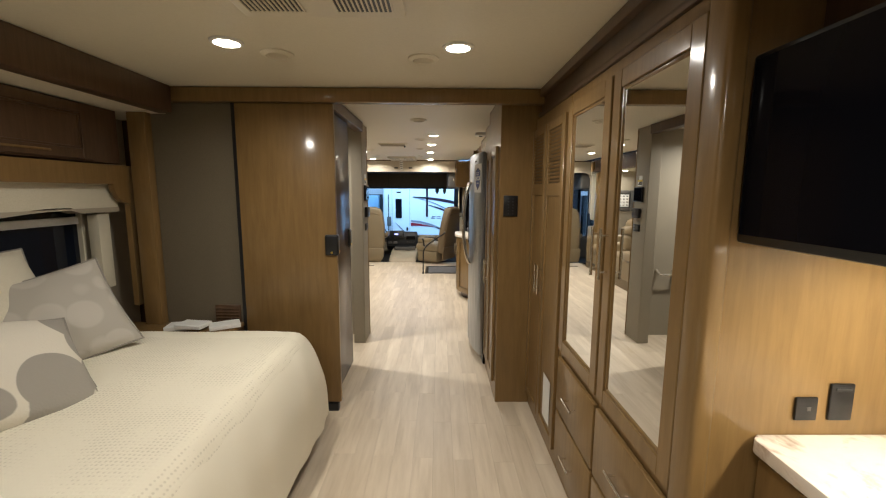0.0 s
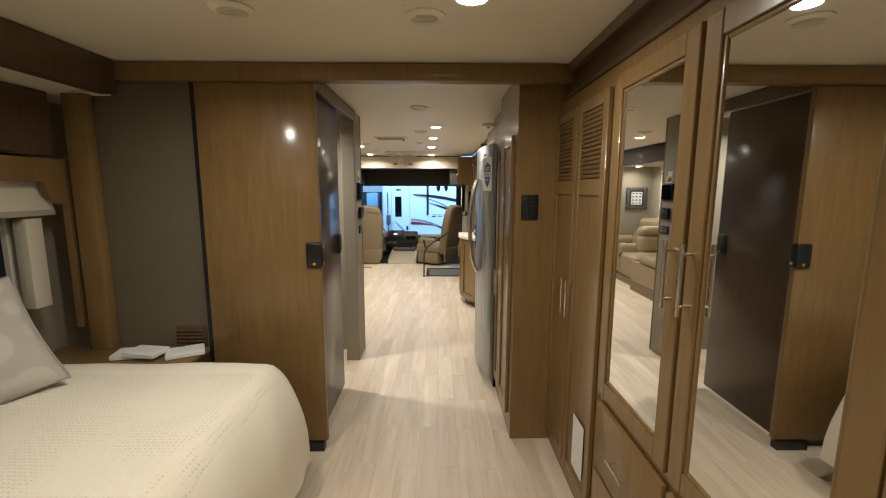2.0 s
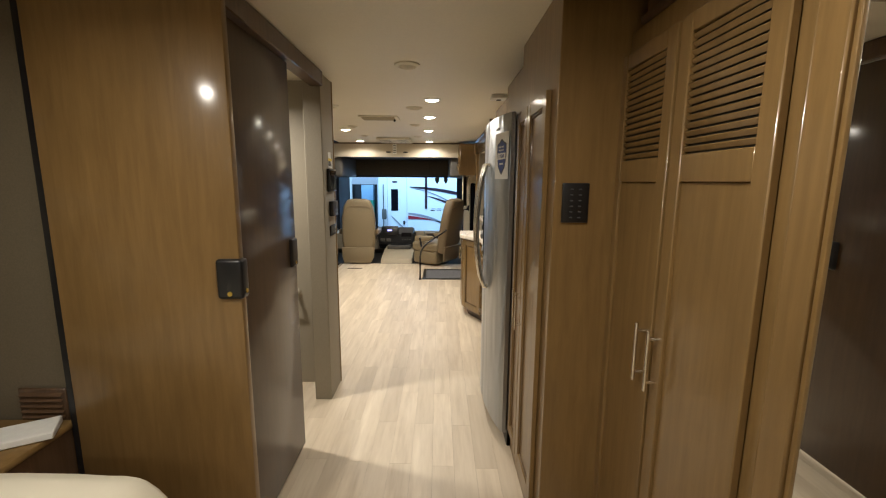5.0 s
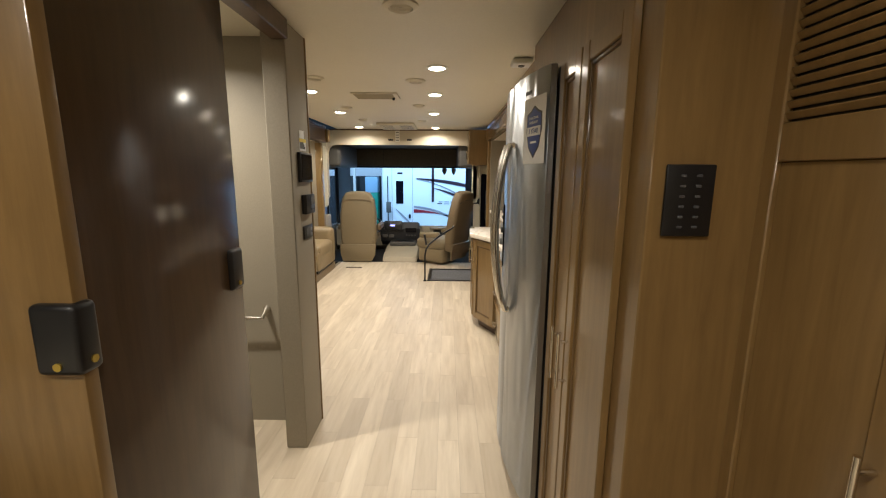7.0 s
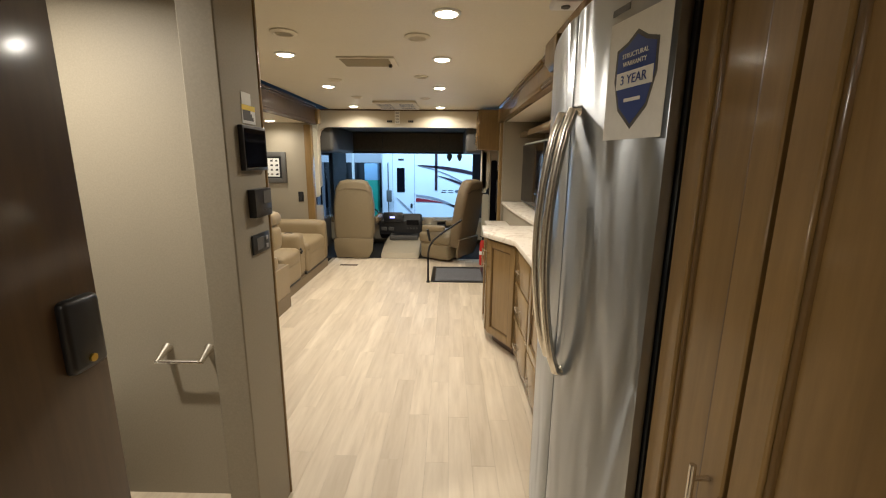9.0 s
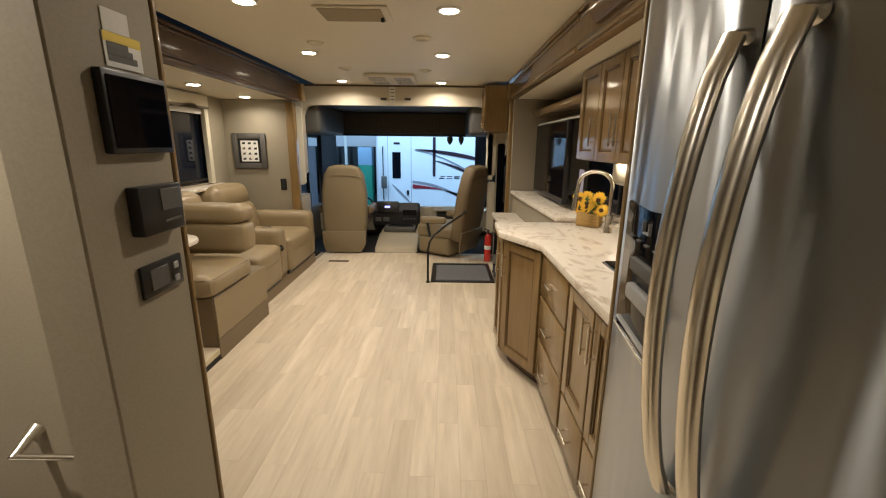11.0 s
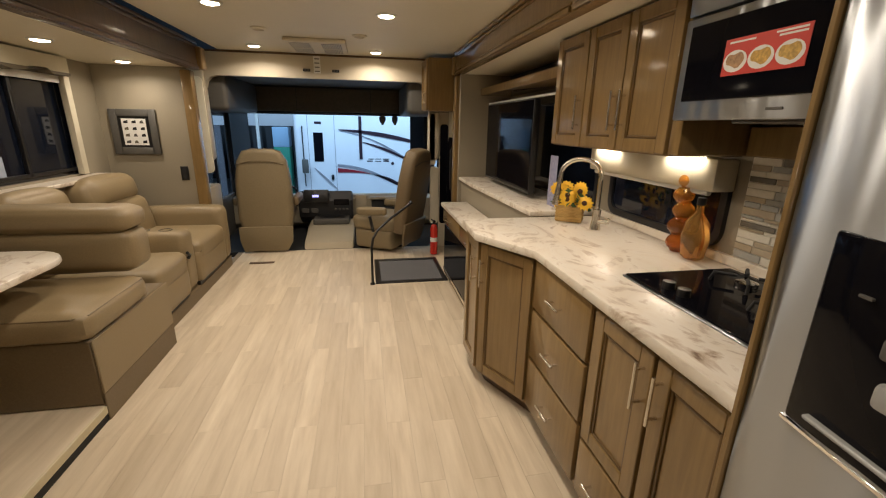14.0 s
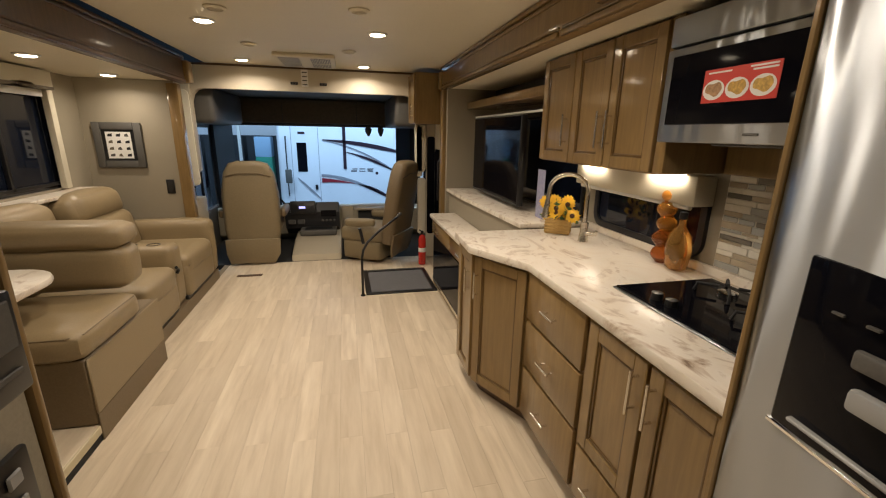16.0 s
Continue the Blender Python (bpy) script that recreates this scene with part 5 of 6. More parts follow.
def cooktop_details():
    iron = speckled("cast_iron", (0.02, 0.02, 0.02), (0.012, 0.012, 0.012), 150, 0.6, 0.4)
    for cx, cy in ((1.14, 4.90), (1.24, 5.16)):
        t = thing("burner", (cx, cy, 0.926), "black cast iron burner grate with a steel cap", "burner", "cooktop burners")
        part("cap", lathe([(0.035, 0), (0.035, 0.012), (0.02, 0.018), (0.001, 0.018)], (cx, cy, 0.927), 20), CHROME, t)
        for k in range(4):
            a = radians(45 + 90 * k)
            part("finger", tube([(cx + 0.03 * math.cos(a), cy + 0.03 * math.sin(a), 0.957), (cx + 0.10 * math.cos(a), cy + 0.10 * math.sin(a), 0.957), (cx + 0.11 * math.cos(a), cy + 0.11 * math.sin(a), 0.927)], 0.006, 8), iron, t)


cooktop_details()


def living_tv():
    tv(1.10, 6.86, 7.98, 0.975, 1.64, "large flat black television above the marble ledge", 0.05)
    t = thing("television_shelf", (1.25, 7.4, 1.7), "glazed maple shelf above the television", "shelf")
    part("board", box(1.10, 1.418, 6.50, 8.275, 1.735, 1.80, 0.006, 2), WOOD_GREY, t)
    part("light_bar", box(1.14, 1.16, 6.50, 8.10, 1.645, 1.66, 0.003), WHITE, t, "pale strip under the shelf")
    # black sheet at the back paints in the open shelf's shade
    part("back", box(1.40, 1.416, 6.50, 8.275, 1.80, 1.925), BLACK, t, "black sheet standing for the shade in the open shelf")
    solid("hang_tag", box(1.16, 1.162, 6.55, 6.66, 0.941, 1.27), speckled("lilac_tag", (0.20, 0.20, 0.36), (0.40, 0.40, 0.52), 45, 0.5), "lilac printed tag standing on the marble ledge", "tag")
    w = structure("window_8", box(1.408, 1.4165, 6.46, 8.2, 0.96, 1.70), GLASS_DARK, "dark side window behind the television")
    for y in (6.46, 8.17):
        part("window_frame", box(1.395, 1.408, y, y + 0.03, 0.96, 1.70, 0.003), BLACK, w)


living_tv()


def trim_panels():
    """Raised mouldings along the slide trims."""
    for k, (a, b) in enumerate(((4.6, 5.9), (5.93, 8.38))):
        t = bmesh.new()
        for z0, z1, o in ((1.93, 1.955, 0.018), (1.96, 1.975, 0.010), (2.085, 2.105, 0.010), (2.11, 2.135, 0.022)):
            box(0.862 - o, 0.864, a, b, z0, z1, 0.006, 2, bm=t)
        structure("trim_moulding_right", t, WOOD_GREY)
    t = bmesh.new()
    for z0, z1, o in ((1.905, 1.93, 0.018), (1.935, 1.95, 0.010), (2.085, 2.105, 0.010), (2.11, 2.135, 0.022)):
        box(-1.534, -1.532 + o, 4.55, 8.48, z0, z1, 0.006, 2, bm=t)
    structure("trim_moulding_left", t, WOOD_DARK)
    structure("trim_capital_left", box(-1.60, -1.485, 8.485, 8.60, 1.905, 2.10, 0.016, 3), WOOD_GREY)
    structure("trim_capital_right", box(0.835, 0.93, 8.385, 8.46, 1.93, 2.10, 0.016, 3), WOOD_GREY)
    structure("trim_valance_box", prism([(0.80, CEIL - 0.003), (0.80, 2.03), (0.835, 1.985), (0.86, 1.985), (0.86, CEIL - 0.003)], 4.56, 5.60, axis="y"), WOOD_GREY)


trim_panels()

# ---- living fittings ----
def picture():
    t = thing("framed_picture", (-2.17, 8.55, 1.14), "framed picture of small boats in a broad dark frame", "picture")
    x0, x1, z0, z1 = -2.365, -1.97, 1.135, 1.545
    for a in ((x0, x0 + 0.065, z0, z1), (x1 - 0.065, x1, z0, z1), (x0 + 0.065, x1 - 0.065, z0, z0 + 0.065), (x0 + 0.065, x1 - 0.065, z1 - 0.065, z1)):
        part("frame", box(a[0], a[1], 8.525, 8.553, a[2], a[3], 0.008, 2), GREY, t)
    part("mount", box(x0 + 0.064, x1 - 0.064, 8.538, 8.543, z0 + 0.064, z1 - 0.064), BLACK, t)
    art = part("print", box(x0 + 0.095, x1 - 0.095, 8.536, 8.5385, z0 + 0.085, z1 - 0.085), PAPER, t, "pale print")
    rng = random.Random(2)
    for r in range(4):
        for c in range(3):
            cx, cz = x0 + 0.130 + 0.068 * c, z0 + 0.115 + 0.060 * r
            part("patch", prism([(cx - 0.018, cz - 0.012), (cx + 0.018, cz - 0.012), (cx + 0.012 + rng.uniform(-0.01, 0.01), cz + 0.016), (cx - 0.014, cz + 0.008)], 8.5345, 8.5365, axis="y"), rng.choice((GREY, WALL_SHADED, BLACK)), art)


picture()
plate("wall_outlet", south(-1.835, 8.554, 0.885), 0.07, 0.135, BLACK, "black outlet plate on the end wall", "outlet", [(0.02, 0.05, 0.02, 0.055), (0.02, 0.05, 0.08, 0.115)], RUBBER)


def living_windows():
    for k, (a, b) in enumerate(((5.0, 6.45), (7.0, 8.17))):
        w = structure("window_%d" % (3 + k), box(-2.492, -2.485, a, b, 1.0, 1.78), GLASS_DARK, "dark tinted side window")
        for y in (a, b - 0.03, (a + b) / 2 - 0.012):
            part("window_frame", box(-2.484, -2.455, y, y + 0.03, 1.03, 1.78, 0.003), BLACK, w)
        for z in (1.03, 1.755):
            part("window_frame", box(-2.484, -2.455, a + 0.03, b - 0.03, z, z + 0.025, 0.003), BLACK, w)
    t = thing("living_valance", (-2.4, 7.8, 1.74), "cream scalloped valance over the side window", "valance")
    part("box", prism(wavy(6.95, 8.10, 1.91, 1.79, 0.035), -2.448, -2.36, axis="x"), FABRIC, t)
    part("piping", prism(wavy(6.95, 8.103, 1.795, 1.775, 0.035), -2.448, -2.355, axis="x"), WALL_SHADED, t, "taupe piping")
    for y in (6.955, 8.085):
        part("side_panel", box(-2.448, -2.40, y, y + 0.07, 1.0, 1.775, 0.006, 2), FABRIC, t)
    part("blind", box(-2.44, -2.43, 7.03, 8.08, 1.72, 1.775, 0.003), PAPER, t, "pale blind pulled up")
    solid("window_notice", box(-2.484, -2.482, 7.29, 7.40, 1.05, 1.19), speckled("pale_blue_paper", (0.40, 0.45, 0.55), (0.36, 0.41, 0.5), 30, 0.7), "pale paper notice on the window glass", "notice")


living_windows()
structure("trim_platform_edge", box(-1.366, -1.352, 4.53, 6.04, 0.045, 0.088, 0.003), speckled("pale_edge_trim", (0.62, 0.54, 0.36), (0.58, 0.5, 0.33), 40, 0.5))
structure("floor_slide_front", box(-2.45, -1.525, 6.842, 8.55, 0.05, 0.085), FLOOR)
structure("trim_platform_gap", box(-1.364, -1.3615, 4.53, 6.83, -0.001, 0.044), RUBBER)
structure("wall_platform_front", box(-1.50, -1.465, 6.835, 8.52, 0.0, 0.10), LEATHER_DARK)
# ---- entry and cab fittings ----
def entry():
    w = structure("door_1", box(0.912, 0.928, 8.47, 8.94, -0.1, 1.90), CREAM, "cream entry door with a tall dark glass")
    part("glass", prism(rounded(8.52, 8.90, 0.05, 1.32, 0.07), 0.902, 0.914, axis="x"), BLACK_GLASS, w, "tall dark rounded glass")
    part("handle", tube([(0.90, 8.56, 0.75), (0.87, 8.56, 0.77), (0.87, 8.56, 1.20), (0.90, 8.56, 1.22)], 0.011, 10), BLACK, w, "black grab handle")
    j = structure("wall_entry_jamb", box(0.803, 0.91, 8.925, 8.95, 0.0, 1.588), HEADER)
    part("jamb_glass", prism(rounded(0.815, 0.905, 0.30, 1.46, 0.03), 8.917, 8.926, axis="y"), BLACK_GLASS, j, "narrow dark rounded glass")
    structure("trim_entry_post", box(0.86, 0.928, 8.345, 8.462, 0.0, 1.925, 0.014, 3), WOOD_GREY)
    t = thing("cab_overhead_cabinet", (0.80, 8.72, 1.58), "brown maple overhead cabinet beside the cab arch", "cabinet")
    part("body", box(0.61, 0.925, 8.50, 8.895, 1.59, 2.10, 0.004), WOOD_GREY, t)
    cabinet_door(t, west(0.61, 8.885, 1.60), 0.375, 0.49, WOOD_GREY, (0.345, 0.12, 0.13), stile=0.05)
    t = thing("step_well", (0.35, 8.1, 0), "entry step well with a dark grey carpet tread", "step well")
    part("tread", box(0.06, 0.66, 7.79, 8.42, -0.010, 0.0025, 0.002), CARPET, t)
    for a in ((0.01, 0.06, 7.74, 8.47), (0.66, 0.70, 7.74, 8.47), (0.06, 0.66, 7.74, 7.79), (0.06, 0.66, 8.42, 8.47)):
        part("frame", box(*a, -0.01, 0.012, 0.003), BLACK, t, "black rubber edge frame")
    t = thing("grab_rail", (0.0, 7.74, 0), "black steel grab rail beside the entry step", "rail")
    part("upright", tube([(-0.02, 7.74, 0.0), (-0.02, 7.74, 0.36), (-0.005, 7.76, 0.44), (0.04, 7.79, 0.51), (0.16, 7.86, 0.60), (0.34, 7.98, 0.70), (0.37, 8.0, 0.72)], 0.012, 10), BLACK, t)
    part("foot", lathe([(0.024, 0), (0.024, 0.008), (0.014, 0.02)], (-0.02, 7.74, 0.001), 16), BLACK, t)
    part("knob", lathe([(0.018, 0), (0.02, 0.015), (0.001, 0.03)], (0.37, 8.0, 0.715), 14), BLACK, t)
    part("brace", tube([(0.0, 7.76, 0.50), (-0.02, 7.80, 0.60), (-0.03, 7.80, 0.64)], 0.015, 10), BLACK, t)
    t = thing("fire_extinguisher", (0.72, 8.62, 0), "red fire extinguisher with a black valve", "fire extinguisher")
    red = material("red_enamel", (0.55, 0.03, 0.02), 0.25, 0, 0.3)
    part("cylinder", lathe([(0.04, 0), (0.043, 0.01), (0.043, 0.30), (0.03, 0.34), (0.014, 0.355)], (0.70, 8.60, 0.013), 22), red, t)
    part("valve", box(0.685, 0.715, 8.58, 8.62, 0.366, 0.41, 0.006), BLACK, t)
    part("lever", tube([(0.70, 8.59, 0.40), (0.66, 8.56, 0.43)], 0.007, 8), BLACK, t)
    part("label", lathe([(0.0432, 0.15), (0.0438, 0.15), (0.0438, 0.20), (0.0432, 0.20)], (0.70, 8.60, 0.013), 22), PAPER, t, "pale label")


entry()


SEAT = speckled("olive_tan_leatherette", (0.245, 0.19, 0.108), (0.20, 0.154, 0.086), 90, 0.5, 0.25)


def high_back(parent, mat, dark, m):
    """A tall seat back with shoulders, seam and a skirt, in the seat's own places: it faces +y."""
    out = [(-0.24, 0.0), (0.24, 0.0), (0.285, 0.25), (0.285, 0.62), (0.25, 0.84), (0.19, 0.94), (0.10, 0.965), (-0.10, 0.965), (-0.19, 0.94), (-0.25, 0.84), (-0.285, 0.62), (-0.285, 0.25)]
    part("backrest", moved(prism(out, -0.08, 0.09, 0.055, "y", seg=4), m), mat, parent)
    part("seam", moved(tube([(-0.24, -0.083, 0.80), (-0.1, -0.088, 0.84), (0.1, -0.088, 0.84), (0.24, -0.083, 0.80)], 0.004, 6), m), dark, parent)
    part("skirt", moved(prism([(-0.24, -0.135), (-0.08, -0.125), (0.03, -0.135), (0.21, -0.13), (0.27, -0.03), (0.28, 0.14), (-0.28, 0.14), (-0.275, -0.02)], -0.10, -0.072, 0.008, "y"), m), mat, parent)


def driver_seat():
    t = thing("driver_seat", (-1.20, 9.1, 0), "tan leatherette driver seat with a high back", "seat", turn=0.0001)
    high_back(t, SEAT, LEATHER_DARK, pose(0.01, -0.08, 0.15, -3) @ Matrix.Diagonal((1.05, 1, 1.055, 1)))
    part("seat", cushion(-0.26, 0.26, 0.02, 0.54, 0.30, 0.46, 0.06, 0.02), SEAT, t)
    part("pedestal", box(-0.2, 0.2, 0.02, 0.45, 0, 0.3, 0.01), BLACK, t)
    for s in (-1, 1):
        part("armrest", cushion(s * 0.33 - 0.035, s * 0.33 + 0.035, -0.02, 0.38, 0.52, 0.62, 0.03, 0.004), LEATHER_DARK, t)


driver_seat()


def passenger_seat():
    t = thing("passenger_seat", (0.19, 9.02, 0), "tan leatherette passenger seat turned towards the aisle", "seat", turn=58)
    high_back(t, LEATHER_DARK, BLACK, pose(0, -0.27, 0.24, 10))
    part("seat", cushion(-0.27, 0.27, -0.22, 0.33, 0.24, 0.42, 0.06, 0.02), SEAT, t)
    part("front_skirt", cushion(-0.26, 0.26, -0.2, 0.30, 0.03, 0.27, 0.04, 0.01), SEAT, t)
    for s in (-1, 1):
        part("armrest", moved(cushion(-0.035, 0.035, -0.05, 0.33, -0.04, 0.05, 0.03, 0.004), pose(s * 0.32, -0.12, 0.50, -4)), SEAT, t)
    part("belt", tube([(0.25, -0.30, 0.95), (0.31, -0.20, 0.6), (0.30, 0.0, 0.30)], 0.012, 8), BLACK, t, "black seat belt")


passenger_seat()
DASH = speckled("black_dash_plastic", (0.03, 0.03, 0.032), (0.02, 0.02, 0.022), 150, 0.55, 0.2)
DASH_TAN = speckled("tan_dash_plastic", (0.45, 0.39, 0.28), (0.41, 0.35, 0.25), 150, 0.5, 0.15)


def dashboard():
    t = thing("dashboard", (-0.45, 10.2, 0), "black and tan dashboard under the windshield", "dashboard")
    part("top", prism([(10.05, 0.10), (10.05, 0.42), (10.12, 0.47), (10.595, 0.42), (10.595, 0.0), (10.2, 0.0)], -1.84, 0.92, axis="x", r=0.01), DASH_TAN, t, "tan dash top")
    part("pod", prism([(9.74, 0.24), (9.70, 0.46), (9.78, 0.58), (10.06, 0.53), (10.06, 0.14), (9.88, 0.14)], -0.94, -0.24, axis="x", r=0.02), DASH, t, "black instrument pod")
    s = part("screen", moved(box(-0.16, 0.16, -0.02, 0.02, 0, 0.17, 0.012, 2), pose(-0.70, 9.685, 0.44, -12)), BLACK, t, "black dash screen")
    part("display", moved(box(-0.05, 0.03, -0.0225, -0.0195, 0.07, 0.10), pose(-0.70, 9.685, 0.44, -12)), material("screen_glow", (0.1, 0.1, 0.3), 0.3, emit=(0.35, 0.35, 0.9), strength=2.5), s, "lit blue display")
    part("gauge", lathe([(0.045, 0), (0.04, -0.012), (0.03, -0.004), (0.001, -0.004)], (-0.13, 10.04, 0.30), 20, axis="y"), BLACK, t, "round black vent")
    for k in range(4):
        part("knob", lathe([(0.016, 0), (0.014, -0.02), (0.001, -0.022)], (-0.46 + 0.05 * k, 9.722, 0.34), 12, axis="y"), GREY, t)
    part("radio", box(-0.48, -0.28, 9.70, 9.72, 0.40, 0.48, 0.004), BLACK_GLASS, t, "black radio panel")
    for x in (-0.9, -0.78):
        part("air_vent", box(x, x + 0.09, 9.70, 9.74, 0.30, 0.36, 0.006), GREY, t)
    part("side_panel", box(-0.21, -0.05, 10.02, 10.06, 0.12, 0.48, 0.01, 2), DASH_TAN, t)
    part("tray", box(0.0, 0.62, 9.93, 10.06, 0.43, 0.46, 0.01, 2), DASH_TAN, t, "tan fold-out tray")
    part("glove_box", box(0.02, 0.60, 10.03, 10.055, 0.12, 0.40, 0.008, 2), DASH, t)
    t = thing("steering_wheel", (-1.12, 9.75, 0.4), "black steering wheel on the dashboard", "steering wheel")
    ring = [(0.2 * math.cos(radians(a)), 0.2 * math.sin(radians(a)), 0) for a in range(0, 361, 15)]
    m = pose(-1.12, 9.72, 0.50, 55)
    part("rim", moved(tube(ring, 0.014, 8), m), BLACK, t)
    part("hub", moved(lathe([(0.06, -0.03), (0.07, 0), (0.05, 0.02), (0.001, 0.025)], (0, 0, 0), 18), m), BLACK, t)
    for a in (0, 120, 240):
        part("spoke", moved(tube([(0.05 * math.cos(radians(a + 90)), 0.05 * math.sin(radians(a + 90)), 0), (0.2 * math.cos(radians(a + 90)), 0.2 * math.sin(radians(a + 90)), 0)], 0.011, 8), m), BLACK, t)
    part("column", moved(tube([(0, 0, -0.36), (0, 0, -0.02)], 0.03, 10), m), BLACK, t)
    t = thing("engine_cover", (-0.5, 9.4, 0), "low cream engine cover with a tray between the seats", "cover")
    part("shell", prism([(8.99, 0.0), (9.02, 0.07), (9.42, 0.17), (9.86, 0.19), (9.86, 0.0)], -0.80, -0.22, axis="x", r=0.02), DASH_TAN, t)
    part("tray", box(-0.74, -0.28, 9.50, 9.80, 0.18, 0.255, 0.015, 2), GREY, t, "grey tray with cup recesses")
    part("recess", box(-0.68, -0.34, 9.54, 9.76, 0.2545, 0.2575, 0.001), BLACK, t)


dashboard()


def windshield():
    w = structure("window_5", box(-1.68, 0.66, 10.585, 10.592, 0.38, 1.58), material("windshield_glass", (1, 1, 1), 0.0), "wide front windshield")
    b = w.data.materials[0].node_tree.nodes["Principled BSDF"]
    b.inputs["Transmission Weight"].default_value = 1.0
    b.inputs["IOR"].default_value = 1.02
    w.visible_shadow = False
    t = thing("sun_blind", (-0.5, 10.45, 1.58), "dark brown folded windshield shade with seams", "shade")
    part("box", box(-1.70, 0.70, 10.33, 10.55, 1.60, 1.92, 0.02, 2), speckled("dark_brown_shade", (0.105, 0.085, 0.058), (0.08, 0.064, 0.043), 30, 0.85, 0.2), t)
    part("roller", tube([(-1.68, 10.42, 1.585), (0.68, 10.42, 1.585)], 0.022, 12), BLACK, t)
    for x in (-0.95, 0.05):
        part("seam", box(x, x + 0.006, 10.325, 10.332, 1.61, 1.91), BLACK, t)
    for x, s in ((0.22, 0.05), (0.40, 0.045)):
        t = thing("windshield_camera", (x, 10.4, 1.45), "small dark camera hung at the windshield top", "camera")
        part("body", lathe([(0.02, 0.10), (s, 0.08), (s * 0.9, 0.03), (0.012, -0.03)], (x, 10.42, 1.47), 16), GREY, t)
    for name, a, b in (("left", -1.86, -1.845), ("right", 0.915, 0.93)):
        g = structure("window_6" if name == "left" else "window_7", box(a, b, 9.1, 10.3, 0.5, 1.52), w.data.materials[0], "side cab window")
        g.visible_shadow = False
        for y in (9.06, 9.62, 10.26):
            part("window_frame", box(a - 0.01, b + 0.01, y, y + 0.06, 0.48, 1.54, 0.006), BLACK, g)
    structure("trim_pillar_left", prism([(-1.84, 10.58), (-1.66, 10.58), (-1.80, 10.20), (-1.84, 10.20)], 0.4, 1.92), BLACK)
    structure("trim_pillar_right", prism([(0.92, 10.58), (0.64, 10.58), (0.80, 10.20), (0.92, 10.20)], 0.4, 1.92), BLACK)
    for x0, x1, n in ((-1.84, -1.45, "left"), (0.45, 0.92, "right")):
        structure("trim_cab_soffit_" + n, box(x0, x1, 9.0, 10.33, 1.56, 1.93, 0.05, 3), GREY)


windshield()
structure("trim_cab_leg_left", prism(rounded(-1.79, -1.63, 0.92, 1.88, 0.05), 8.86, 8.90, 0.01, "y"), CREAM)
structure("trim_cab_leg_right", prism(rounded(0.67, 0.76, 1.0, 1.58, 0.03), 8.90, 8.97, 0.01, "y"), CREAM)
structure("trim_cab_leg_low", prism(rounded(0.70, 0.80, 0.30, 0.98, 0.03), 8.92, 8.97, 0.01, "y"), CREAM)
t_lab = thing("header_label", (-0.5, 8.9, 1.95), "white printed label on the cab header", "label")
part("sheet", box(-0.545, -0.475, 8.8975, 8.8995, 1.95, 2.12), PAPER, t_lab)
for k in range(4):
    part("print", box(-0.535, -0.485, 8.8965, 8.898, 1.965 + 0.04 * k, 1.975 + 0.04 * k), GREY, t_lab)
for x in (-0.655, -0.36):
    t = thing("header_light", (x + 0.03, 8.9, 1.97), "small black reading light on the cab header", "reading light", "reading lights on the header")
    part("bezel", box(x, x + 0.075, 8.888, 8.8995, 1.965, 1.992, 0.005, 2), BLACK, t)
    for k in (0.022, 0.053):
        part("lens", lathe([(0.008, 0), (0.007, -0.004), (0.001, -0.005)], (x + k, 8.888, 1.979), 12, axis="y"), GREY, t)
structure("trim_floor_vent", box(-1.30, -1.05, 8.50, 8.56, 0.0015, 0.005), WOOD_DARK)
structure("trim_ceiling_front", box(-1.6, 0.67, 8.882, 8.898, CEIL - 0.022, CEIL - 0.003), WOOD_DARK)

# ---- hall outside ----
HALL = speckled("hall_wall", (0.06, 0.065, 0.075), (0.05, 0.055, 0.06), 2, 0.8, 0.0)
structure("ground", box(-30, 30, -25, 45, -1.0, -0.95), speckled("hall_floor", (0.35, 0.36, 0.38), (0.3, 0.31, 0.33), 3, 0.4, 0.05))
structure("backdrop_wall", slab_with_holes("y", 24, 0.2, -30, 30, -0.95, 7, []), HALL)
structure("backdrop_side_left", box(-20, -19.8, -25, 24, -0.95, 7), HALL)
structure("backdrop_side_right", box(20, 20.2, -25, 24, -0.95, 7), HALL)
structure("backdrop_roof", box(-20, 20, -25, 24, 7, 7.2), HALL)
GEL = speckled("white_gelcoat", (0.80, 0.82, 0.86), (0.78, 0.80, 0.84), 2, 0.2, 0.0, 0.5)
DARK_STRIPE = material("dark_brown_stripe", (0.035, 0.02, 0.03), 0.3)
GREY_STRIPE = material("grey_stripe", (0.25, 0.25, 0.28), 0.3)
RED_STRIPE = material("dark_red_stripe", (0.25, 0.02, 0.03), 0.3)
FY = 14.2


def swoosh(parent, points, widths, mat):
    """A tapering stripe along the body side."""
    own = bmesh.new()
    rows = []
    for (x, z), w in zip(points, widths):
        rows.append([own.verts.new((x, y, z + s * w / 2)) for y, s in ((FY - 0.012, -1), (FY - 0.012, 1), (FY + 0.002, 1), (FY + 0.002, -1))])
    for a, b in zip(rows, rows[1:]):
        for k in range(4):
            own.faces.new((a[k], a[(k + 1) % 4], b[(k + 1) % 4], b[k]))
    bmesh.ops.recalc_face_normals(own, faces=own.faces[:])
    return part("stripe", own, mat, parent)


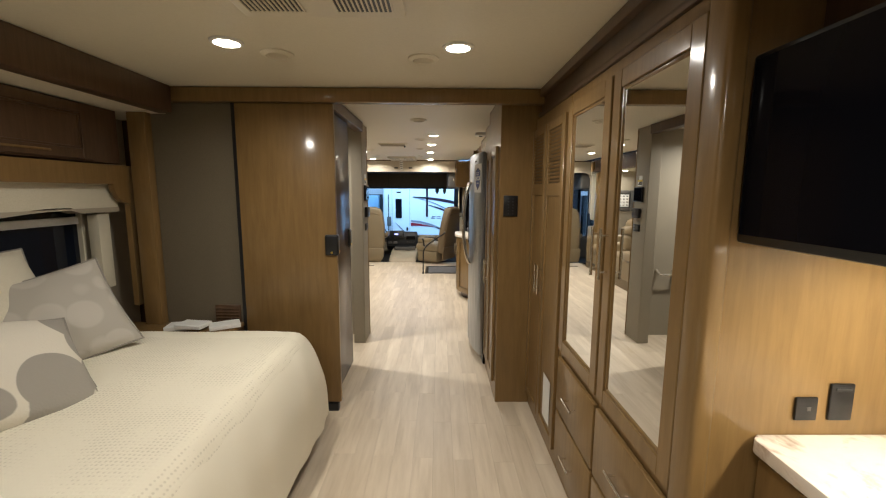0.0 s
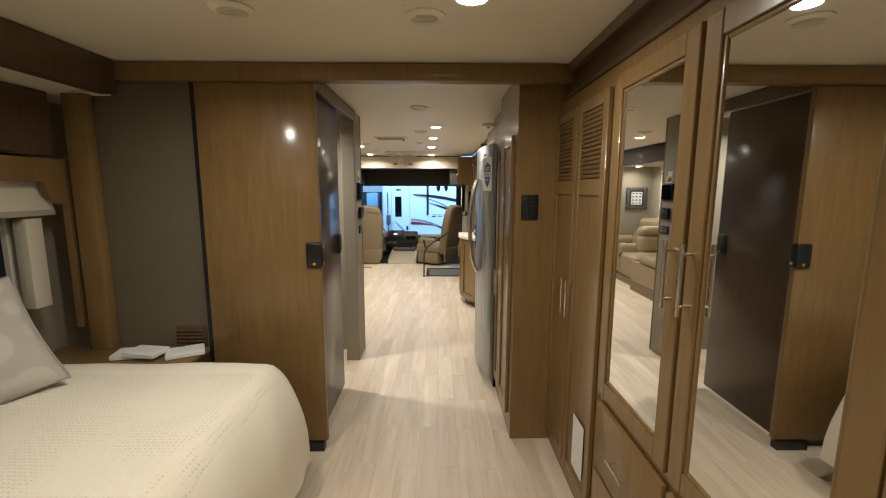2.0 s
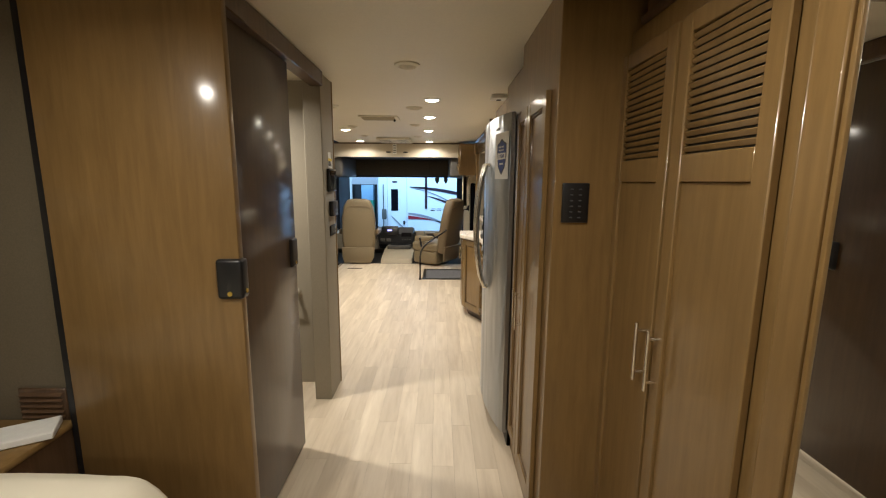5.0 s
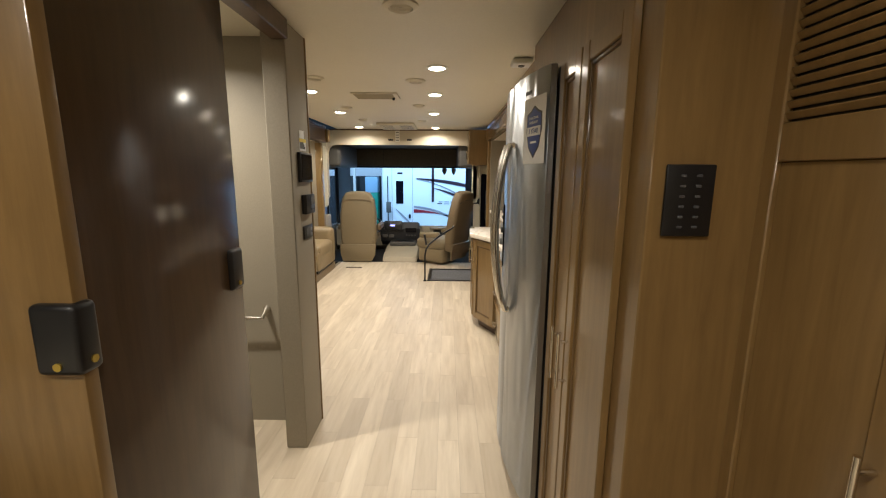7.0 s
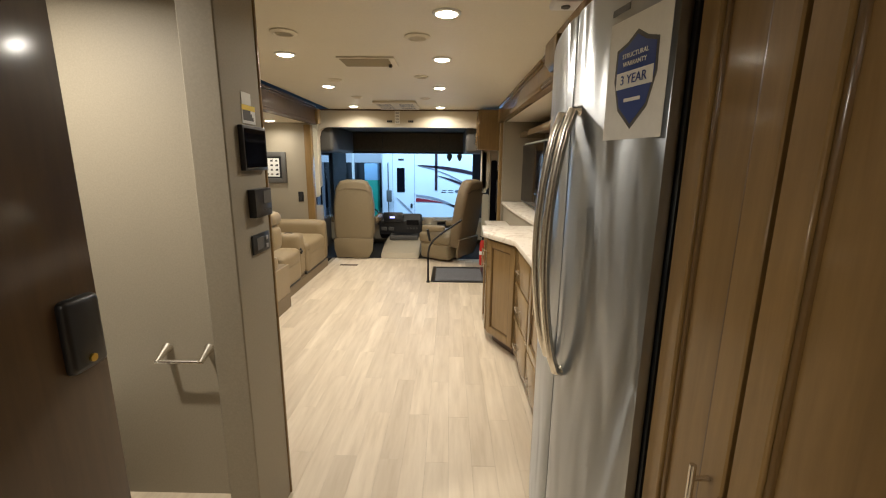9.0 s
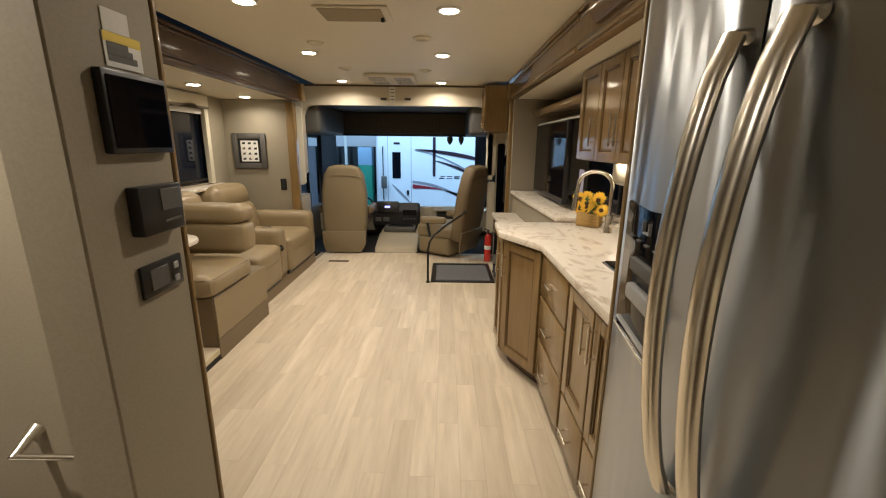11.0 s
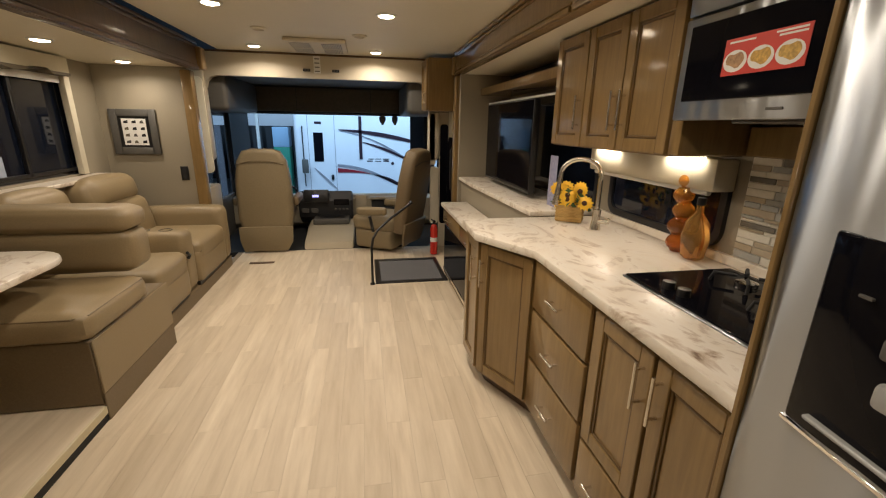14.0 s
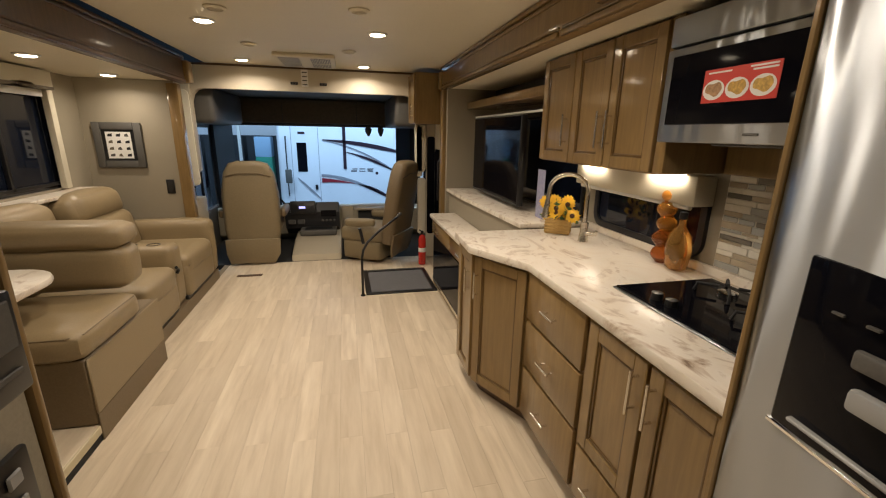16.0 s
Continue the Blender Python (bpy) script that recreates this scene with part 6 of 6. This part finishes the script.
def motorhome():
    t = thing("motorhome", (2.2, 15.5, -0.95), "white motorhome with dark and red swooshes parked outside", "motorhome")
    part("body", box(-1.62, 7.0, FY, 16.7, -0.45, 2.6, 0.10, 4), GEL, t)
    part("skirt", box(-1.55, 6.9, FY + 0.03, 16.6, -0.80, -0.44, 0.02), GREY_STRIPE, t)
    for x in (0.2, 5.2):
        part("wheel", lathe([(0.02, -0.12), (0.36, -0.12), (0.40, -0.06), (0.40, 0.1), (0.02, 0.1)], (x, FY + 0.16, -0.55), 28, axis="y"), RUBBER, t)
    for name, x0, x1, z0, z1, mat in (("door_window", -1.19, -0.98, 0.60, 1.25, BLACK_GLASS), ("window", 1.6, 2.6, 0.9, 1.7, BLACK_GLASS)):
        part(name, box(x0, x1, FY - 0.01, FY + 0.004, z0, z1, 0.004), mat, t)
    for a in ((-1.31, -1.30, -0.35, 2.2), (-0.72, -0.71, -0.35, 2.2)):
        part("door_seam", box(a[0], a[1], FY - 0.004, FY + 0.002, a[2], a[3]), GREY_STRIPE, t)
    part("door_handle", box(-0.83, -0.77, FY - 0.03, FY, 0.18, 0.30, 0.01), BLACK, t)
    part("grab_bar", tube([(-1.42, FY - 0.01, 0.05), (-1.42, FY - 0.06, 0.08), (-1.42, FY - 0.06, 1.35), (-1.42, FY - 0.01, 1.38)], 0.014, 8), BLACK, t)
    part("slide_seal", box(-0.17, -0.10, FY - 0.012, FY + 0.002, 0.66, 1.62), DARK_STRIPE, t)
    part("mirror", box(-1.46, -1.32, FY - 0.16, FY - 0.10, 0.35, 0.66, 0.02, 2), GREY, t)
    xs = [k / 10 for k in range(11)]
    swoosh(t, [(-0.62 + 1.75 * s, 1.32 - 0.10 * s - 0.16 * s * s) for s in xs], [0.015 + 0.08 * math.sin(math.pi * min(1, s * 0.8)) for s in xs], DARK_STRIPE)
    swoosh(t, [(-0.60 + 1.75 * s, 1.30 - 0.25 * s - 0.55 * s * s) for s in xs], [0.01 + 0.05 * s for s in xs], GREY_STRIPE)
    swoosh(t, [(-0.10 + 1.2 * s, 1.05 - 0.30 * s - 0.18 * s * s) for s in xs], [0.01 + 0.055 * math.sin(math.pi * s) for s in xs], DARK_STRIPE)
    swoosh(t, [(-0.68 + 0.75 * s, 0.40 - 0.02 * s - 0.06 * s * s) for s in xs], [0.10 * (1 - s) + 0.006 for s in xs], RED_STRIPE)
    swoosh(t, [(-0.68 + 1.6 * s, 0.52 - 0.10 * s - 0.50 * s * s) for s in xs], [0.05 + 0.03 * math.sin(math.pi * s) - 0.04 * s for s in xs], GREY_STRIPE)
    swoosh(t, [(0.15 + 0.9 * s, 0.30 - 0.22 * s - 0.22 * s * s) for s in xs], [0.01 + 0.08 * math.sin(math.pi * s) for s in xs], DARK_STRIPE)
    swoosh(t, [(-1.2 + 0.5 * s, 0.45 - 0.5 * s) for s in xs], [0.02 + 0.05 * math.sin(math.pi * s) for s in xs], GREY_STRIPE)
    for x0, x1, z0, z1 in ((0.0, 0.13, 0.60, 0.625), (0.03, 0.15, 0.655, 0.67), (0.19, 0.33, 0.60, 0.615), (0.19, 0.33, 0.655, 0.67), (0.38, 0.52, 0.60, 0.615), (0.38, 0.50, 0.63, 0.64), (0.38, 0.52, 0.655, 0.67), (-1.15, -1.0, 1.44, 1.49)):
        part("mark", box(x0, x1, FY - 0.006, FY + 0.002, z0, z1), DARK_STRIPE, t)
    part("badge", lathe([(0.035, 0), (0.035, -0.008), (0.001, -0.008)], (0.60, FY, 0.56), 14, axis="y"), DARK_STRIPE, t)


motorhome()


def hall_things():
    t = thing("hall_fence", (-4.0, 19.0, -0.95), "dark slatted partition with a red and white band", "partition")
    for k in range(16):
        part("slat", box(-7.0 + k * 0.42, -6.7 + k * 0.42, 19.0, 19.06, -0.95, 1.35), GREY_STRIPE if k % 5 == 0 else HALL, t)
    part("band", box(-7.1, 0.0, 18.96, 19.0, 1.35, 1.75), material("white_panel", (0.8, 0.8, 0.82), 0.5), t)
    part("band", box(-7.1, 0.0, 18.96, 19.0, 1.75, 2.4), material("red_panel", (0.35, 0.05, 0.04), 0.5), t)
    t = thing("hall_post", (-2.75, 16.0, -0.95), "pale steel post in the hall", "post")
    part("shaft", box(-2.82, -2.74, 16.0, 16.08, -0.95, 3.0, 0.01), WHITE, t)
    part("foot", box(-2.88, -2.68, 15.94, 16.14, -0.95, -0.93), GREY, t)
    t = thing("hall_stand", (-2.1, 15.6, -0.95), "green and blue display stand in the hall", "stand")
    part("cabinet", box(-2.35, -1.95, 15.6, 16.0, -0.95, 0.85, 0.02, 2), material("green_panel", (0.02, 0.30, 0.20), 0.5), t)
    part("panel", box(-2.35, -1.95, 15.6, 16.0, 0.85, 1.35, 0.02, 2), material("pale_blue_panel", (0.35, 0.55, 0.75), 0.5), t)
    d = bpy.data.lights.new("hall_lamp", "AREA")
    d.shape, d.size, d.size_y, d.energy, d.color = "RECTANGLE", 9, 2, 900, (0.42, 0.70, 1.0)
    new("hall_lamp", d).matrix_basis = look((0.5, 11.9, 4.8), (0.3, 14.6, 0.6))
    t = thing("hall_light", (0.5, 11.9, 4.85), "long hall ceiling light, lit", "ceiling light")
    for x in (-3.0, 4.0):
        part("rod", tube([(x, 11.9, 4.85), (x, 11.9, 7.0)], 0.02, 8), GREY, t)
    part("casing", moved(box(-4.6, 4.6, -1.1, 1.1, 0.03, 0.08, 0.01), look((0.5, 11.9, 4.8), (0.3, 14.6, 0.6))), WHITE, t)


hall_things()
# ---- floor planks ----
def planks():
    w, length = 0.114, 0.76
    meshes = {}
    rows = 0
    x = -1.472
    while x < 0.95:
        y = -1.29 + (rows * 0.37) % length - length
        while y < 8.97:
            a, b = max(y, -1.29), min(y + length, 8.975)
            x1 = min(x + w, 0.95)
            if b - a > 0.02:
                key = (round(x1 - x, 3), round(b - a, 3))
                if key not in meshes:
                    bm = box(-(x1 - x) / 2 + 0.0004, (x1 - x) / 2 - 0.0004, -(b - a) / 2 + 0.0004, (b - a) / 2 - 0.0004, -0.002, 0.0, 0.0)
                    meshes[key] = mesh_of("plank", bm, FLOOR)
                ob = new("plank", meshes[key])
                ob.location = ((x + x1) / 2, (a + b) / 2, 0.0)
                ob.parent = FLOOR_SUB
            y += length
        x += w
        rows += 1


planks()
